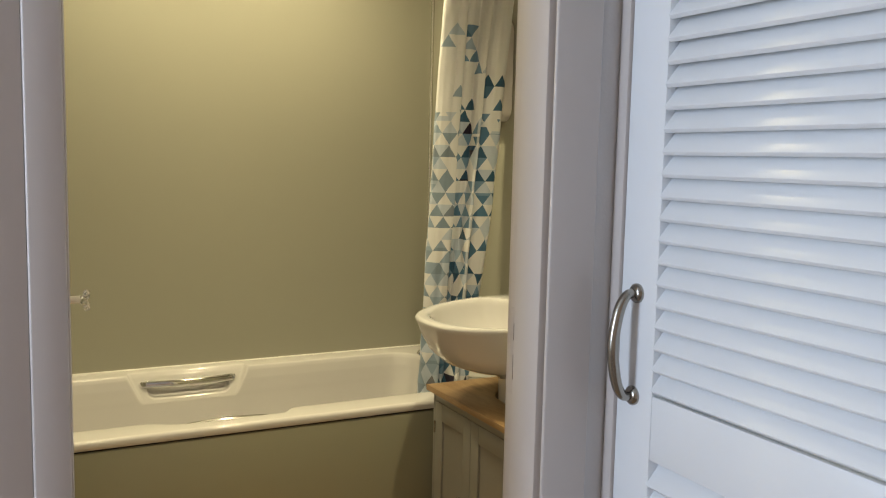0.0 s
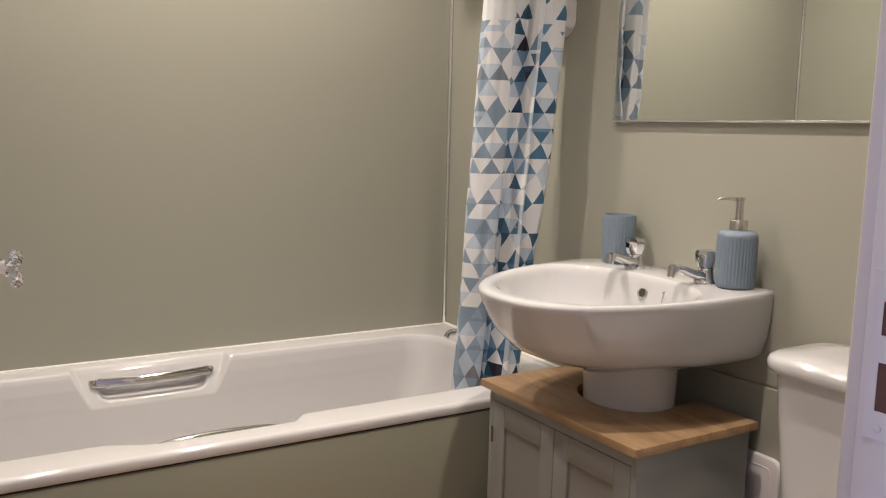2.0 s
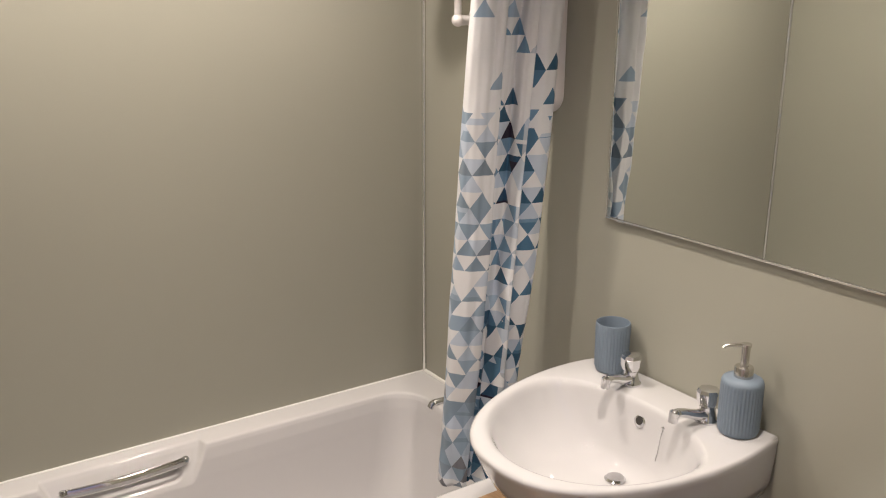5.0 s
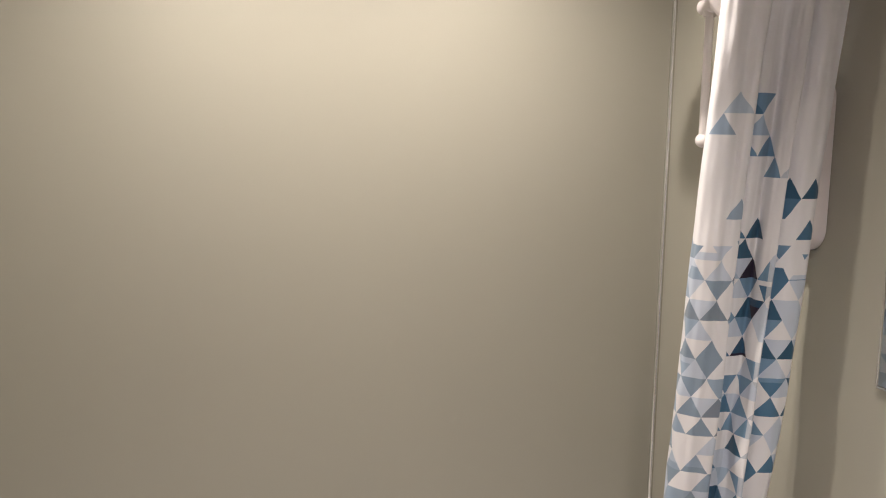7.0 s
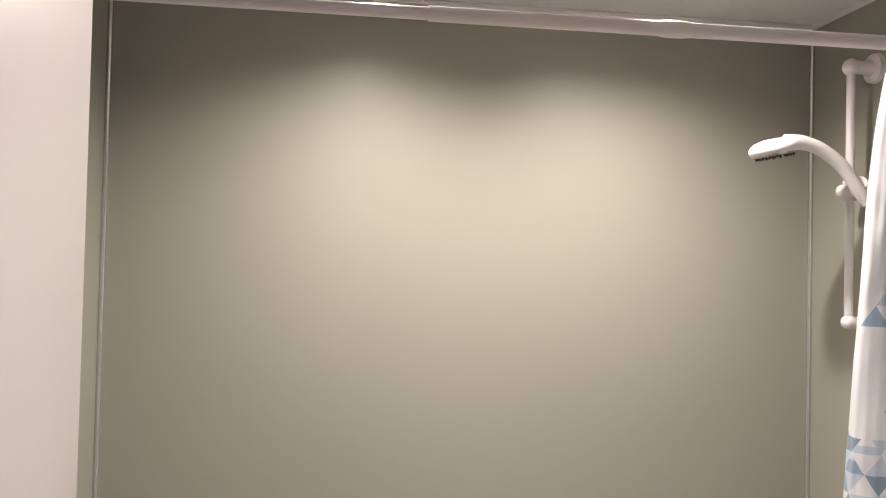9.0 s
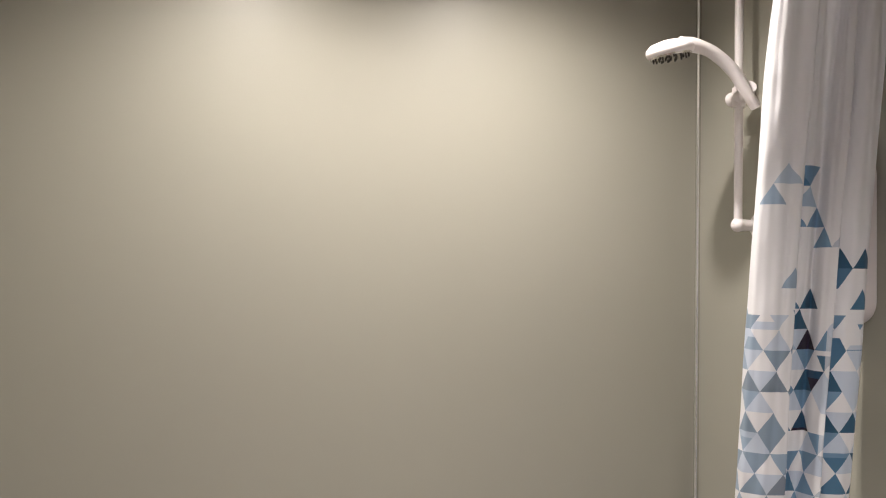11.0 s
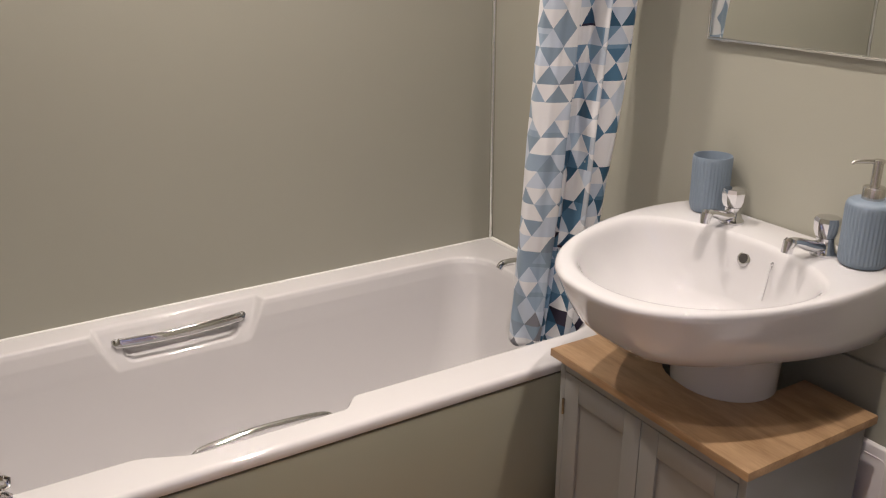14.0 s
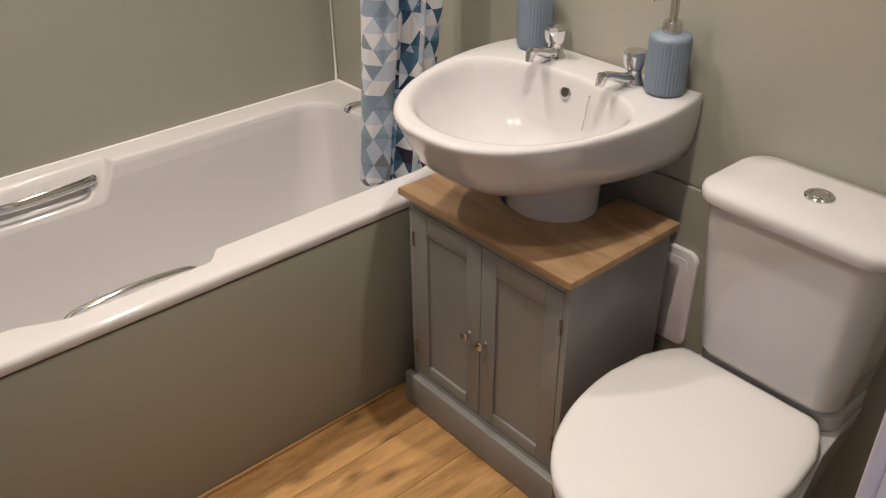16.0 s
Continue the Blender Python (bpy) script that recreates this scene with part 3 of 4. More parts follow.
bath = thing("bathtub", "white acrylic bathtub with moulded hand grips along the sage wall", "bathtub", at=(-0.85, -0.36, 0))
part("tub", local(loft(tub_rings(), first=False), bath), ACRYLIC, bath, angle=60)
for n, fx in enumerate((-1.45, -0.25)):
    part("foot", local(box(fx - 0.03, fx + 0.03, -0.6, -0.1, 0, 0.14, 0.004), bath), STEEL, bath)
bar = curve_points([(-1.081, -0.054, 0.503), (-1.081, -0.070, 0.500), (-1.074, -0.078, 0.498), (-1.0, -0.084, 0.496), (-0.935, -0.0855, 0.495), (-0.87, -0.084, 0.496), (-0.796, -0.078, 0.498), (-0.789, -0.070, 0.500), (-0.789, -0.054, 0.503)], 8)
part("grip_handle", local(tube(bar, [0.0115] * len(bar), 18, 0.3, up=(0, -0.95, 0.3)), bath), CHROME, bath, "flat chrome grip bar in the far moulding")
bar = curve_points([(-1.07, -0.645, 0.512), (-1.04, -0.634, 0.52), (-0.93, -0.628, 0.523), (-0.82, -0.634, 0.52), (-0.79, -0.645, 0.512)], 8)
part("grip_handle", local(tube(bar, [0.0025 + 0.005 * math.sin(math.pi * i / (len(bar) - 1)) ** 0.6 for i in range(len(bar))], 18, 0.5, up=(0, -0.25, 0.97)), bath), CHROME, bath, "flat chrome grip bar in the near moulding")
part("bath_panel", local(box(X0 + 0.002, -0.009, -0.7165, -0.7045, 0.004, 0.503, 0.0015), bath), PANEL, bath, "sage green panel closing the bath's long side")
# dark strip that puts the rim's shade into the gap above the panel
part("panel_gap_shade", local(box(X0 + 0.002, -0.009, -0.7135, -0.706, 0.5035, 0.5085), bath), DARK, bath, "dark strip for the shade in the gap under the bath rim")

tap = thing("bath_tap", "small chrome bath tap behind the curtain", "tap", at=(-0.062, -0.298, RIM))
part("tap_body", lathe([(0.024, 0), (0.024, 0.006), (0.016, 0.012), (0.015, 0.04), (0.019, 0.052), (0.019, 0.06), (0.012, 0.066)], n=24), CHROME, tap)
sp = curve_points([(0, 0, 0.035), (-0.05, 0, 0.047), (-0.1, 0, 0.05), (-0.115, 0, 0.038)], 6)
part("spout", tube(sp, [0.012, *[0.0095] * (len(sp) - 2), 0.0085], 14), CHROME, tap)
part("tap_head", lathe([(0.012, 0.066), (0.021, 0.07), (0.0225, 0.085), (0.02, 0.1), (0.008, 0.104)], n=10), CHROME, tap)

# ---- shower ----
RY = -0.25
riser = thing("shower_rail", "white plastic shower riser rail fixed to the end wall", "shower rail", at=(-0.06, RY, 1.6))
part("rail", tube([(0, 0, 0), (0, 0, 0.565)], 0.0095, 20), PLASTIC, riser, "pale grey riser tube")
for z, r in ((0.0, 0.016), (0.565, 0.019)):
    b = bmesh.new()
    bmesh.ops.create_uvsphere(b, u_segments=20, v_segments=12, radius=r)
    bmesh.ops.translate(b, vec=(0, 0, z), verts=b.verts)
    merge(b, tube([(0, 0, z), (0.03, 0, z), (0.048, 0, z)], [r * 0.86, r * 0.8, r * 0.95], 18))
    merge(b, tube([(0.046, 0, z), (0.05, 0, z), (0.06, 0, z)], [r * 1.2, r * 1.7, r * 1.8], 24))
    part("wall_bracket", b, PLASTIC, riser)
b = tube([(0, 0.03, 0.29), (0, 0.0285, 0.29), (0, 0.015, 0.29), (0, -0.02, 0.29), (0, -0.024, 0.29)], [0.012, 0.016, 0.0165, 0.0165, 0.012], 20)
merge(b, tube([(0, 0, 0.268), (0, 0, 0.312)], 0.0145, 20))
merge(b, tube([(0, -0.02, 0.288), (-0.008, -0.045, 0.297), (-0.013, -0.055, 0.303)], [0.014, 0.0165, 0.0165], 18))
part("slider", b, PLASTIC, riser, "white sliding clamp on the rail")

hand = thing("hand_shower", "white plastic hand shower resting in the rail clamp", "shower head", at=(-0.075, -0.305, 1.888))
hp = curve_points([(0.02, 0, -0.03), (0.0, 0, -0.004), (-0.035, 0.003, 0.045), (-0.085, 0.006, 0.083), (-0.13, 0.008, 0.096), (-0.165, 0.01, 0.094)], 7)
hr = [0.0115 + 0.003 * min(1, i / 14) + 0.004 * max(0, (i - 24) / 11) for i in range(len(hp))]
part("handle", tube(hp, hr, 20), PLASTIC, hand)
tilt = Matrix.Translation((-0.19, 0.011, 0.082)) @ Matrix.Rotation(radians(-11), 4, "Y")
part("head", lathe([(0.001, 0.02), (0.02, 0.019), (0.04, 0.014), (0.05, 0.005), (0.052, -0.003), (0.05, -0.009), (0.046, -0.013)], n=36, m=tilt), PLASTIC, hand)
part("spray_plate", lathe([(0.0455, -0.0131), (0.044, -0.017), (0.02, -0.0185), (0.001, -0.0185)], n=36, m=tilt), STEEL, hand, "grey spray face with small nozzles")
b = bmesh.new()
for ring_r, cnt in ((0.038, 16), (0.026, 11), (0.013, 6)):
    for i in range(cnt):
        a = 2 * math.pi * i / cnt
        c = tilt @ Vector((ring_r * math.cos(a), ring_r * math.sin(a), -0.0175))
        merge(b, tube([c, c + Vector((0, 0, -0.0045))], [0.0024, 0.0016], 6))
part("nozzles", b, DARK, hand, "small dark rubber nozzles")

unit = thing("electric_shower", "white electric shower box on the wall behind the curtain", "electric shower", at=(-0.001, -0.49, 1.395))
rr = []
for dx, ins in ((0.0, 0.0), (-0.03, 0.0), (-0.042, 0.006), (-0.047, 0.02), (-0.049, 0.04)):
    ring = rounded_rect(-0.105 + ins, 0.105 - ins, 0.0 + ins, 0.33 - ins, 0.045 - ins * 0.4, 0, 6, 10, 8)
    rr.append([Vector((dx, p.x, p.y)) for p in ring])
part("cover", loft(rr), PLASTIC, unit)
part("dial", lathe([(0.03, 0), (0.03, 0.01), (0.026, 0.018), (0.02, 0.02)], (-0.0489, 0, 0.1), 28, m=Matrix.Rotation(radians(-90), 4, "Y")), PLASTIC, unit)

rail = thing("curtain_rail", "white tension rod spanning the bath between two walls", "curtain rail", at=(-0.85, -0.63, 2.109))
part("outer_tube", tube([(-0.2, 0, 0), (0.842, 0, 0)], 0.0125, 20), PLASTIC, rail)
part("inner_tube", tube([(-0.842, 0, 0), (-0.19, 0, 0)], 0.0105, 20), PLASTIC, rail)
part("joint_collar", tube([(0.19, 0, 0), (0.2, 0, 0), (0.235, 0, 0), (0.245, 0, 0)], [0.0127, 0.0145, 0.0145, 0.0127], 20), PLASTIC, rail)
for sx in (-1, 1):
    part("end_cap", tube([(sx * 0.835, 0, 0), (sx * 0.84, 0, 0), (sx * 0.849, 0, 0)], [0.014, 0.021, 0.023], 20), PLASTIC, rail)

# ---- shower curtain ----
ZT, ZB = 2.078, 0.462
FOLDS = [(0.03, 0.03), (0.0, 0.002), (0.09, -0.014), (0.17, -0.011), (0.25, -0.017), (0.305, -0.014), (0.315, 0.006), (0.305, 0.026), (0.34, 0.022), (0.40, 0.006), (0.47, 0.009), (0.54, 0.014), (0.552, -0.006), (0.565, -0.026), (0.595, -0.028), (0.612, -0.008), (0.605, 0.016), (0.64, 0.012), (0.70, -0.006), (0.80, -0.015), (0.91, -0.012), (0.99, 0.004), (0.97, 0.04), (0.86, 0.055), (0.7, 0.06)]


def curtain_mesh():
    bm = bmesh.new()
    uvl = bm.loops.layers.uv.new("UVMap")
    NZ = 110
    rows = []
    for k in range(NZ + 1):
        t = k / NZ
        z = ZT + (ZB - ZT) * t
        left = -0.226 - 0.105 * t ** 0.6
        wide = 0.010 - 0.128 * t ** 0.85 - 0.026 * t + 0.014 * math.sin(math.pi * t) + 0.012 * t * t - left
        back = 0.074 * t ** 1.2
        ymid = -0.628 + 0.05 * t ** 1.5
        pinch = 1.0 - 0.35 * max(0, 1 - t * 7)
        ctrl = []
        for i, (a, d) in enumerate(FOLDS):
            sway = (0.004 + 0.008 * t) * noise.noise(Vector((i * 0.8, t * 2.6, 0.5))) + (0.002 + 0.004 * t) * noise.noise(Vector((i * 0.9, t * 9.0, 4.5)))
            deep = 0.010 * noise.noise(Vector((i * 1.1, t * 3.1, 9.5))) * min(1, t * 4)
            ctrl.append((left + wide * a + 0.88 * back * (1 - a) + sway * (0.4 if i < 2 else 1), ymid + back * (1 - a) + d * pinch * (1.15 + 0.1 * t) + deep, z))
        rows.append(curve_points(ctrl, 9))
    # arc length from a middle row, so that the print runs straight down each fold
    ref = rows[NZ // 2]
    s = [0.0]
    for a, b in zip(ref, ref[1:]):
        s.append(s[-1] + (b - a).length)
    verts = []
    for k, row in enumerate(rows):
        t = k / NZ
        line = []
        for j, p in enumerate(row):
            w = 0.0022 * noise.noise(Vector((p.x * 40, p.z * 18, s[j] * 30)))
            w += (0.0032 * (1 - t) ** 1.5 + 0.0008) * noise.noise(Vector((s[j] * 75, p.z * 2.2, 3.3)))
            w += 0.0075 * t * noise.noise(Vector((s[j] * 24 + p.z * 9, p.z * 5, 7.1)))
            drop = 0.012 * math.sin(s[j] * 9) * t if k == NZ else 0
            line.append(bm.verts.new((p.x + w, p.y + w, p.z + drop)))
        verts.append(line)
    for k in range(NZ):
        for j in range(len(s) - 1):
            f = bm.faces.new((verts[k][j], verts[k][j + 1], verts[k + 1][j + 1], verts[k + 1][j]))
            for lp, (kk, jj) in zip(f.loops, ((k, j), (k, j + 1), (k + 1, j + 1), (k + 1, j))):
                lp[uvl].uv = (s[jj], ZT + (ZB - ZT) * kk / NZ)
    return bm


curtain = thing("shower_curtain", "white shower curtain printed with blue triangles, drawn aside into the bath", "shower curtain", at=(-0.13, -0.62, 2.09))
cloth = part("cloth", local(curtain_mesh(), curtain), PRINT, curtain, angle=180)
sol = cloth.modifiers.new("thickness", "SOLIDIFY")
sol.thickness = 0.0012
for i, hx in enumerate((-0.205, -0.15, -0.138, -0.11, -0.085, -0.06, -0.04, -0.022)):
    ringpts = [(hx + 0.004 * math.sin(i * 2.1), -0.63 + 0.0185 * math.cos(a), 2.106 + 0.026 * math.sin(a)) for a in [2 * math.pi * k / 20 for k in range(20)]]
    bm = bmesh.new()
    rings_ = []
    for k in range(20):
        c, a = Vector(ringpts[k]), 2 * math.pi * k / 20
        outw = Vector((0, math.cos(a), math.sin(a)))
        rings_.append([c + outw * (0.0022 * math.cos(b)) + Vector((0.0022 * math.sin(b), 0, 0)) for b in [2 * math.pi * q / 8 for q in range(8)]])
    rings_.append(rings_[0])
    bm = loft(rings_, False, False)
    bmesh.ops.remove_doubles(bm, verts=bm.verts, dist=1e-5)
    part("hook", local(bm, curtain), PLASTIC, curtain, "white plastic curtain ring")

# ---- mirror ----
mir = thing("mirror", "frameless wall mirror above the basin with thin metal edge", "mirror", at=(-0.0005, -1.21, 1.186))
part("glass", box(-0.0085, -0.0045, -0.46, 0.448, 0.0005, 0.754, 0.0008, 1), MIRROR, mir, smooth=False)
part("backing_board", box(-0.0043, 0.0, -0.45, 0.438, 0.012, 0.744, 0.001), DARK, mir, "dark backing board behind the glass")
part("bottom_edge", box(-0.0105, -0.001, -0.46, 0.448, -0.004, 0.0, 0.0008), TRIM, mir, "thin metal strip under the glass")
part("side_edge", box(-0.0102, -0.001, 0.4482, 0.4505, -0.004, 0.754, 0.0008), TRIM, mir, "thin metal strip beside the glass")
for yy in (0.405, -0.3):
    part("clip", box(-0.0115, -0.0002, yy - 0.012, yy + 0.012, -0.0055, -0.0041, 0.0004), TRIM, mir)

# ---- washbasin ----
BY = -1.008
BZ = 0.857


def basin_outline(scale_w, front, back, z, near=None, half=0.2705, square=2.45):
    """D-shaped ring: flat towards the wall at x = back, rounded towards the room at x = front."""
    pts = []
    n = 72
    for i in range(n + 1):
        a = math.pi * (i / n) - math.pi / 2
        c, s = max(0.0, math.cos(a)), math.sin(a)
        px = abs(c) ** (2 / 2.15)
        py = math.copysign(abs(s) ** (2 / square), s)
        # the sides draw in a little towards the wall
        draw = 1 - 0.145 * (1 - px) ** 3.5
        sc = scale_w if near is None else near + (scale_w - near) * min(1, px * 1.6)
        pts.append(Vector((back + (front - back) * px, BY + half * sc * py * draw, z)))
    for i in range(1, 16):
        t = i / 16
        a, b = pts[n], pts[0]
        pts.append(a + (b - a) * t)
    return pts


def bowl_ring(cx, rx_f, rx_b, ry, z):
    """Ring of two half ellipses whose points face those of the outline."""
    pts = []
    for p in basin_outline(1.0, -0.5, -0.02, z):
        dx, dy = p.x - cx, p.y - BY
        k = 1 / math.hypot(dx / (rx_f if dx < 0 else rx_b), dy / ry)
        pts.append(Vector((cx + dx * k, BY + dy * k, z)))
    return pts


basin = thing("washbasin", "white ceramic washbasin on a half-hidden pedestal", "washbasin", at=(-0.01, BY, 0))
rings = [
    bowl_ring(-0.17, 0.085, 0.06, 0.085, 0.655),
    bowl_ring(-0.17, 0.105, 0.10, 0.115, 0.682),
    basin_outline(0.52, -0.315, -0.006, 0.694, 0.66),
    basin_outline(0.64, -0.380, -0.005, 0.704, 0.82),
    basin_outline(0.765, -0.430, -0.004, 0.724, 0.93),
    basin_outline(0.86, -0.464, -0.004, 0.757, 0.97),
    basin_outline(0.935, -0.485, -0.004, 0.80, 0.99),
    basin_outline(0.988, -0.4985, -0.004, 0.838, 1.0),
    basin_outline(1.0, -0.503, -0.004, 0.848),
    basin_outline(0.997, -0.5015, -0.005, 0.853),
    basin_outline(0.989, -0.497, -0.008, 0.856),
    basin_outline(0.975, -0.49, -0.013, BZ),
    bowl_ring(-0.225, 0.254, 0.120, 0.230, BZ),
    bowl_ring(-0.225, 0.249, 0.1175, 0.226, BZ - 0.0006),
    bowl_ring(-0.225, 0.2445, 0.115, 0.222, BZ - 0.0022),
    bowl_ring(-0.225, 0.240, 0.1125, 0.218, BZ - 0.0052),
    bowl_ring(-0.225, 0.2355, 0.110, 0.2135, BZ - 0.011),
    bowl_ring(-0.225, 0.231, 0.108, 0.209, BZ - 0.0205),
    bowl_ring(-0.225, 0.220, 0.104, 0.199, 0.812),
    bowl_ring(-0.225, 0.190, 0.100, 0.172, 0.773),
    bowl_ring(-0.22, 0.142, 0.088, 0.130, 0.739),
    bowl_ring(-0.21, 0.09, 0.07, 0.088, 0.718),
    bowl_ring(-0.2, 0.045, 0.03, 0.04, 0.708),
]
# the rim falls a little towards the room
for ring in rings:
    for p in ring:
        high = max(0.0, min(1.0, (p.z - 0.75) / 0.09))
        p.z -= 0.013 * high * max(0.0, (-p.x - 0.08) / 0.42) ** 1.3
bm = loft(rings)
part("bowl", local(bm, basin), CERAMIC, basin, angle=70)
ped = []
for z, rx, ry in ((0.0, 0.1, 0.11), (0.05, 0.09, 0.1), (0.3, 0.078, 0.088), (0.55, 0.086, 0.092), (0.6, 0.088, 0.094), (0.64, 0.089, 0.096), (0.68, 0.09, 0.098), (0.7, 0.091, 0.099)):
    ped.append([Vector((-0.17 + rx * 1.04 * math.cos(a), BY - 0.017 + ry * 1.07 * math.sin(a), z)) for a in [2 * math.pi * i / 48 for i in range(48)]])
part("pedestal", local(loft(ped), basin), CERAMIC, basin)
bm = lathe([(0.014, 0), (0.0145, 0.002), (0.011, 0.0035), (0.0085, 0.003), (0.008, 0.0)], (-0.1185, BY + 0.008, 0.818), 24, m=Matrix.Rotation(radians(-70), 4, "Y"))
ovf = part("overflow_ring", local(bm, basin), CHROME, basin, "chrome overflow ring")
# a dark disc stands in for the shade inside the overflow
bm = lathe([(0.0092, 0.0), (0.0092, 0.0034), (0.0001, 0.0034)], (-0.1185, BY + 0.008, 0.818), 20, m=Matrix.Rotation(radians(-70), 4, "Y"))
part("overflow_hole_shade", local(bm, basin), DARK, ovf)
b = bmesh.new()
chain = curve_points([(-0.121, BY - 0.056, 0.828), (-0.130, BY - 0.058, 0.815), (-0.137, BY - 0.06, 0.79), (-0.148, BY - 0.064, 0.768)], 14)
for i, c in enumerate(chain):
    o = bmesh.new()
    bmesh.ops.create_icosphere(o, subdivisions=1, radius=0.0014 if i > 0 else 0.005)
    bmesh.ops.translate(o, vec=c, verts=o.verts)
    merge(b, o)
part("plug_chain", local(b, basin), CHROME, basin, "bead plug chain hanging into the bowl")
part("plug", local(lathe([(0.02, 0), (0.022, 0.004), (0.018, 0.008), (0.004, 0.009)], (-0.19, BY, 0.708), 24), basin), CHROME, basin)


def basin_tap(x, y, turn):
    t = thing("basin_tap", "chrome pillar tap with faceted head on the basin deck", "tap", "pair of basin taps", at=(x, y, BZ - 0.0005))
    part("tap_body", lathe([(0.0235, 0), (0.0235, 0.004), (0.019, 0.009), (0.0165, 0.02), (0.0155, 0.026), (0.016, 0.031), (0.012, 0.034)], n=24), CHROME, t)
    sp = curve_points([(0.004, 0, 0.013), (-0.03, 0, 0.019), (-0.062, 0, 0.030), (-0.078, 0, 0.033), (-0.086, 0, 0.026)], 6)
    part("spout", tube(sp, [0.0145 - 0.004 * min(1, i / 14) for i in range(len(sp))], 14, 0.8), CHROME, t)
    part("spout_tip", tube([(-0.082, 0, 0.04), (-0.084, 0, 0.036), (-0.088, 0, 0.016)], [0.007, 0.0105, 0.0095], 16), CHROME, t)
    prof = [(0.012, 0.030), (0.0175, 0.033), (0.0215, 0.043), (0.0228, 0.060), (0.020, 0.067), (0.006, 0.0695)]
    part("tap_head", lathe(prof, n=8), CHROME, t, "faceted chrome tap head", angle=20)
    t.rotation_euler = (0, 0, radians(turn))
    return t


basin_tap(-0.068, -0.918, 8)
basin_tap(-0.068, -1.122, -6)

tumbler = thing("tumbler", "blue ribbed stoneware tumbler standing on the basin", "tumbler", at=(-0.05, -0.842, BZ))
part("cup", lathe([(0.0288, 0.0000), (0.0334, 0.0021), (0.0349, 0.0063), (0.0370, 0.0126), (0.0375, 0.0525), (0.0386, 0.1029), (0.0382, 0.1092), (0.0372, 0.1124), (0.0355, 0.1124), (0.0345, 0.1081), (0.0329, 0.0525), (0.0319, 0.0126), (0.0021, 0.0105)], n=240, flute=0.0012, flutes=34, fluted=(3, 4, 5)), BLUE, tumbler)
soap = thing("soap_dispenser", "blue ribbed stoneware soap dispenser with steel pump", "soap dispenser", at=(-0.056, -1.186, BZ))
part("bottle", lathe([(0.0310, 0.0000), (0.0355, 0.0019), (0.0378, 0.0066), (0.0388, 0.0114), (0.0392, 0.0570), (0.0392, 0.0978), (0.0388, 0.1035), (0.0365, 0.1092), (0.0310, 0.1126), (0.0182, 0.1140), (0.0136, 0.1149)], n=240, flute=0.0012, flutes=36, fluted=(3, 4, 5)), BLUE, soap)
pump = part("pump", lathe([(0.0170, 0.1120), (0.0175, 0.1140), (0.0175, 0.1320), (0.0160, 0.1345), (0.0080, 0.1355), (0.0075, 0.1430), (0.0078, 0.1710), (0.0075, 0.1730), (0.0095, 0.1740), (0.0095, 0.1790), (0.0030, 0.1800)], n=28), STEEL, soap, "brushed steel pump collar and stem")
part("nozzle", tube([(0.004, 0, 0.1755), (-0.025, 0.016, 0.177), (-0.034, 0.021, 0.1755), (-0.037, 0.023, 0.1725)], [0.0045, 0.0034, 0.003, 0.0024], 12), STEEL, pump)

# ---- cabinet under the basin ----
cab = thing("basin_cabinet", "grey painted two-door cabinet with oak top round the pedestal", "cabinet", at=(-0.2, BY, 0))
CX0, CX1, CY0, CY1 = -0.354, -0.055, -1.247, -0.779
part("side_panel", local(box(CX0, CX1, CY0, CY0 + 0.015, 0.0, 0.585, 0.001), cab), CUPBOARD, cab)
part("side_panel", local(box(CX0, CX1, CY1 - 0.015, CY1, 0.0, 0.585, 0.001), cab), CUPBOARD, cab)
part("top_rail", local(box(CX0, CX0 + 0.016, CY0 + 0.0151, CY1 - 0.0151, 0.557, 0.585, 0.001), cab), CUPBOARD, cab)
part("bottom_rail", local(box(CX0, CX0 + 0.016, CY0 + 0.0151, CY1 - 0.0151, 0.0, 0.1, 0.001), cab), CUPBOARD, cab)
part("inner_board", local(box(CX0 + 0.025, CX0 + 0.03, CY0 + 0.0151, CY1 - 0.0151, 0.1, 0.556), cab), CUPBOARD, cab)
part("plinth", local(box(-0.374, CX0 - 0.0005, CY0 - 0.012, CY1 + 0.012, 0, 0.092, 0.0035), cab), CUPBOARD, cab)
part("plinth", local(box(CX0, CX1, CY0 - 0.012, CY0 - 0.0005, 0, 0.092, 0.0035), cab), CUPBOARD, cab)


def cabinet_top():
    outer = [(-0.374, -1.262), (-0.374, -0.768), (-0.05, -0.768)]
    cut = [(-0.05, -0.893), (-0.15, -0.893)]
    for i in range(1, 16):
        a = math.pi * i / 16
        cut.append((-0.15 - 0.108 * math.sin(a), -1.0035 + 0.1105 * math.cos(a)))
    cut += [(-0.15, -1.114), (-0.05, -1.114)]
    pts = outer + cut + [(-0.05, -1.262)]
    bm = bmesh.new()
    lo = [bm.verts.new((x, y, 0.5855)) for x, y in pts]
    f = bm.faces.new(lo)
    ext = bmesh.ops.extrude_face_region(bm, geom=[f])
    bmesh.ops.translate(bm, vec=(0, 0, 0.016), verts=[v for v in ext["geom"] if isinstance(v, bmesh.types.BMVert)])
    bmesh.ops.recalc_face_normals(bm, faces=bm.faces)
    tops = [e for e in bm.edges if all(v.co.z > 0.6 for v in e.verts) and len(e.link_faces) == 2]
    bmesh.ops.bevel(bm, geom=tops, offset=0.0018, segments=2, affect="EDGES", profile=0.5)
    return bm


part("worktop", local(cabinet_top(), cab), TOPWOOD, cab, "oak board with a cut-out for the pedestal", angle=30)


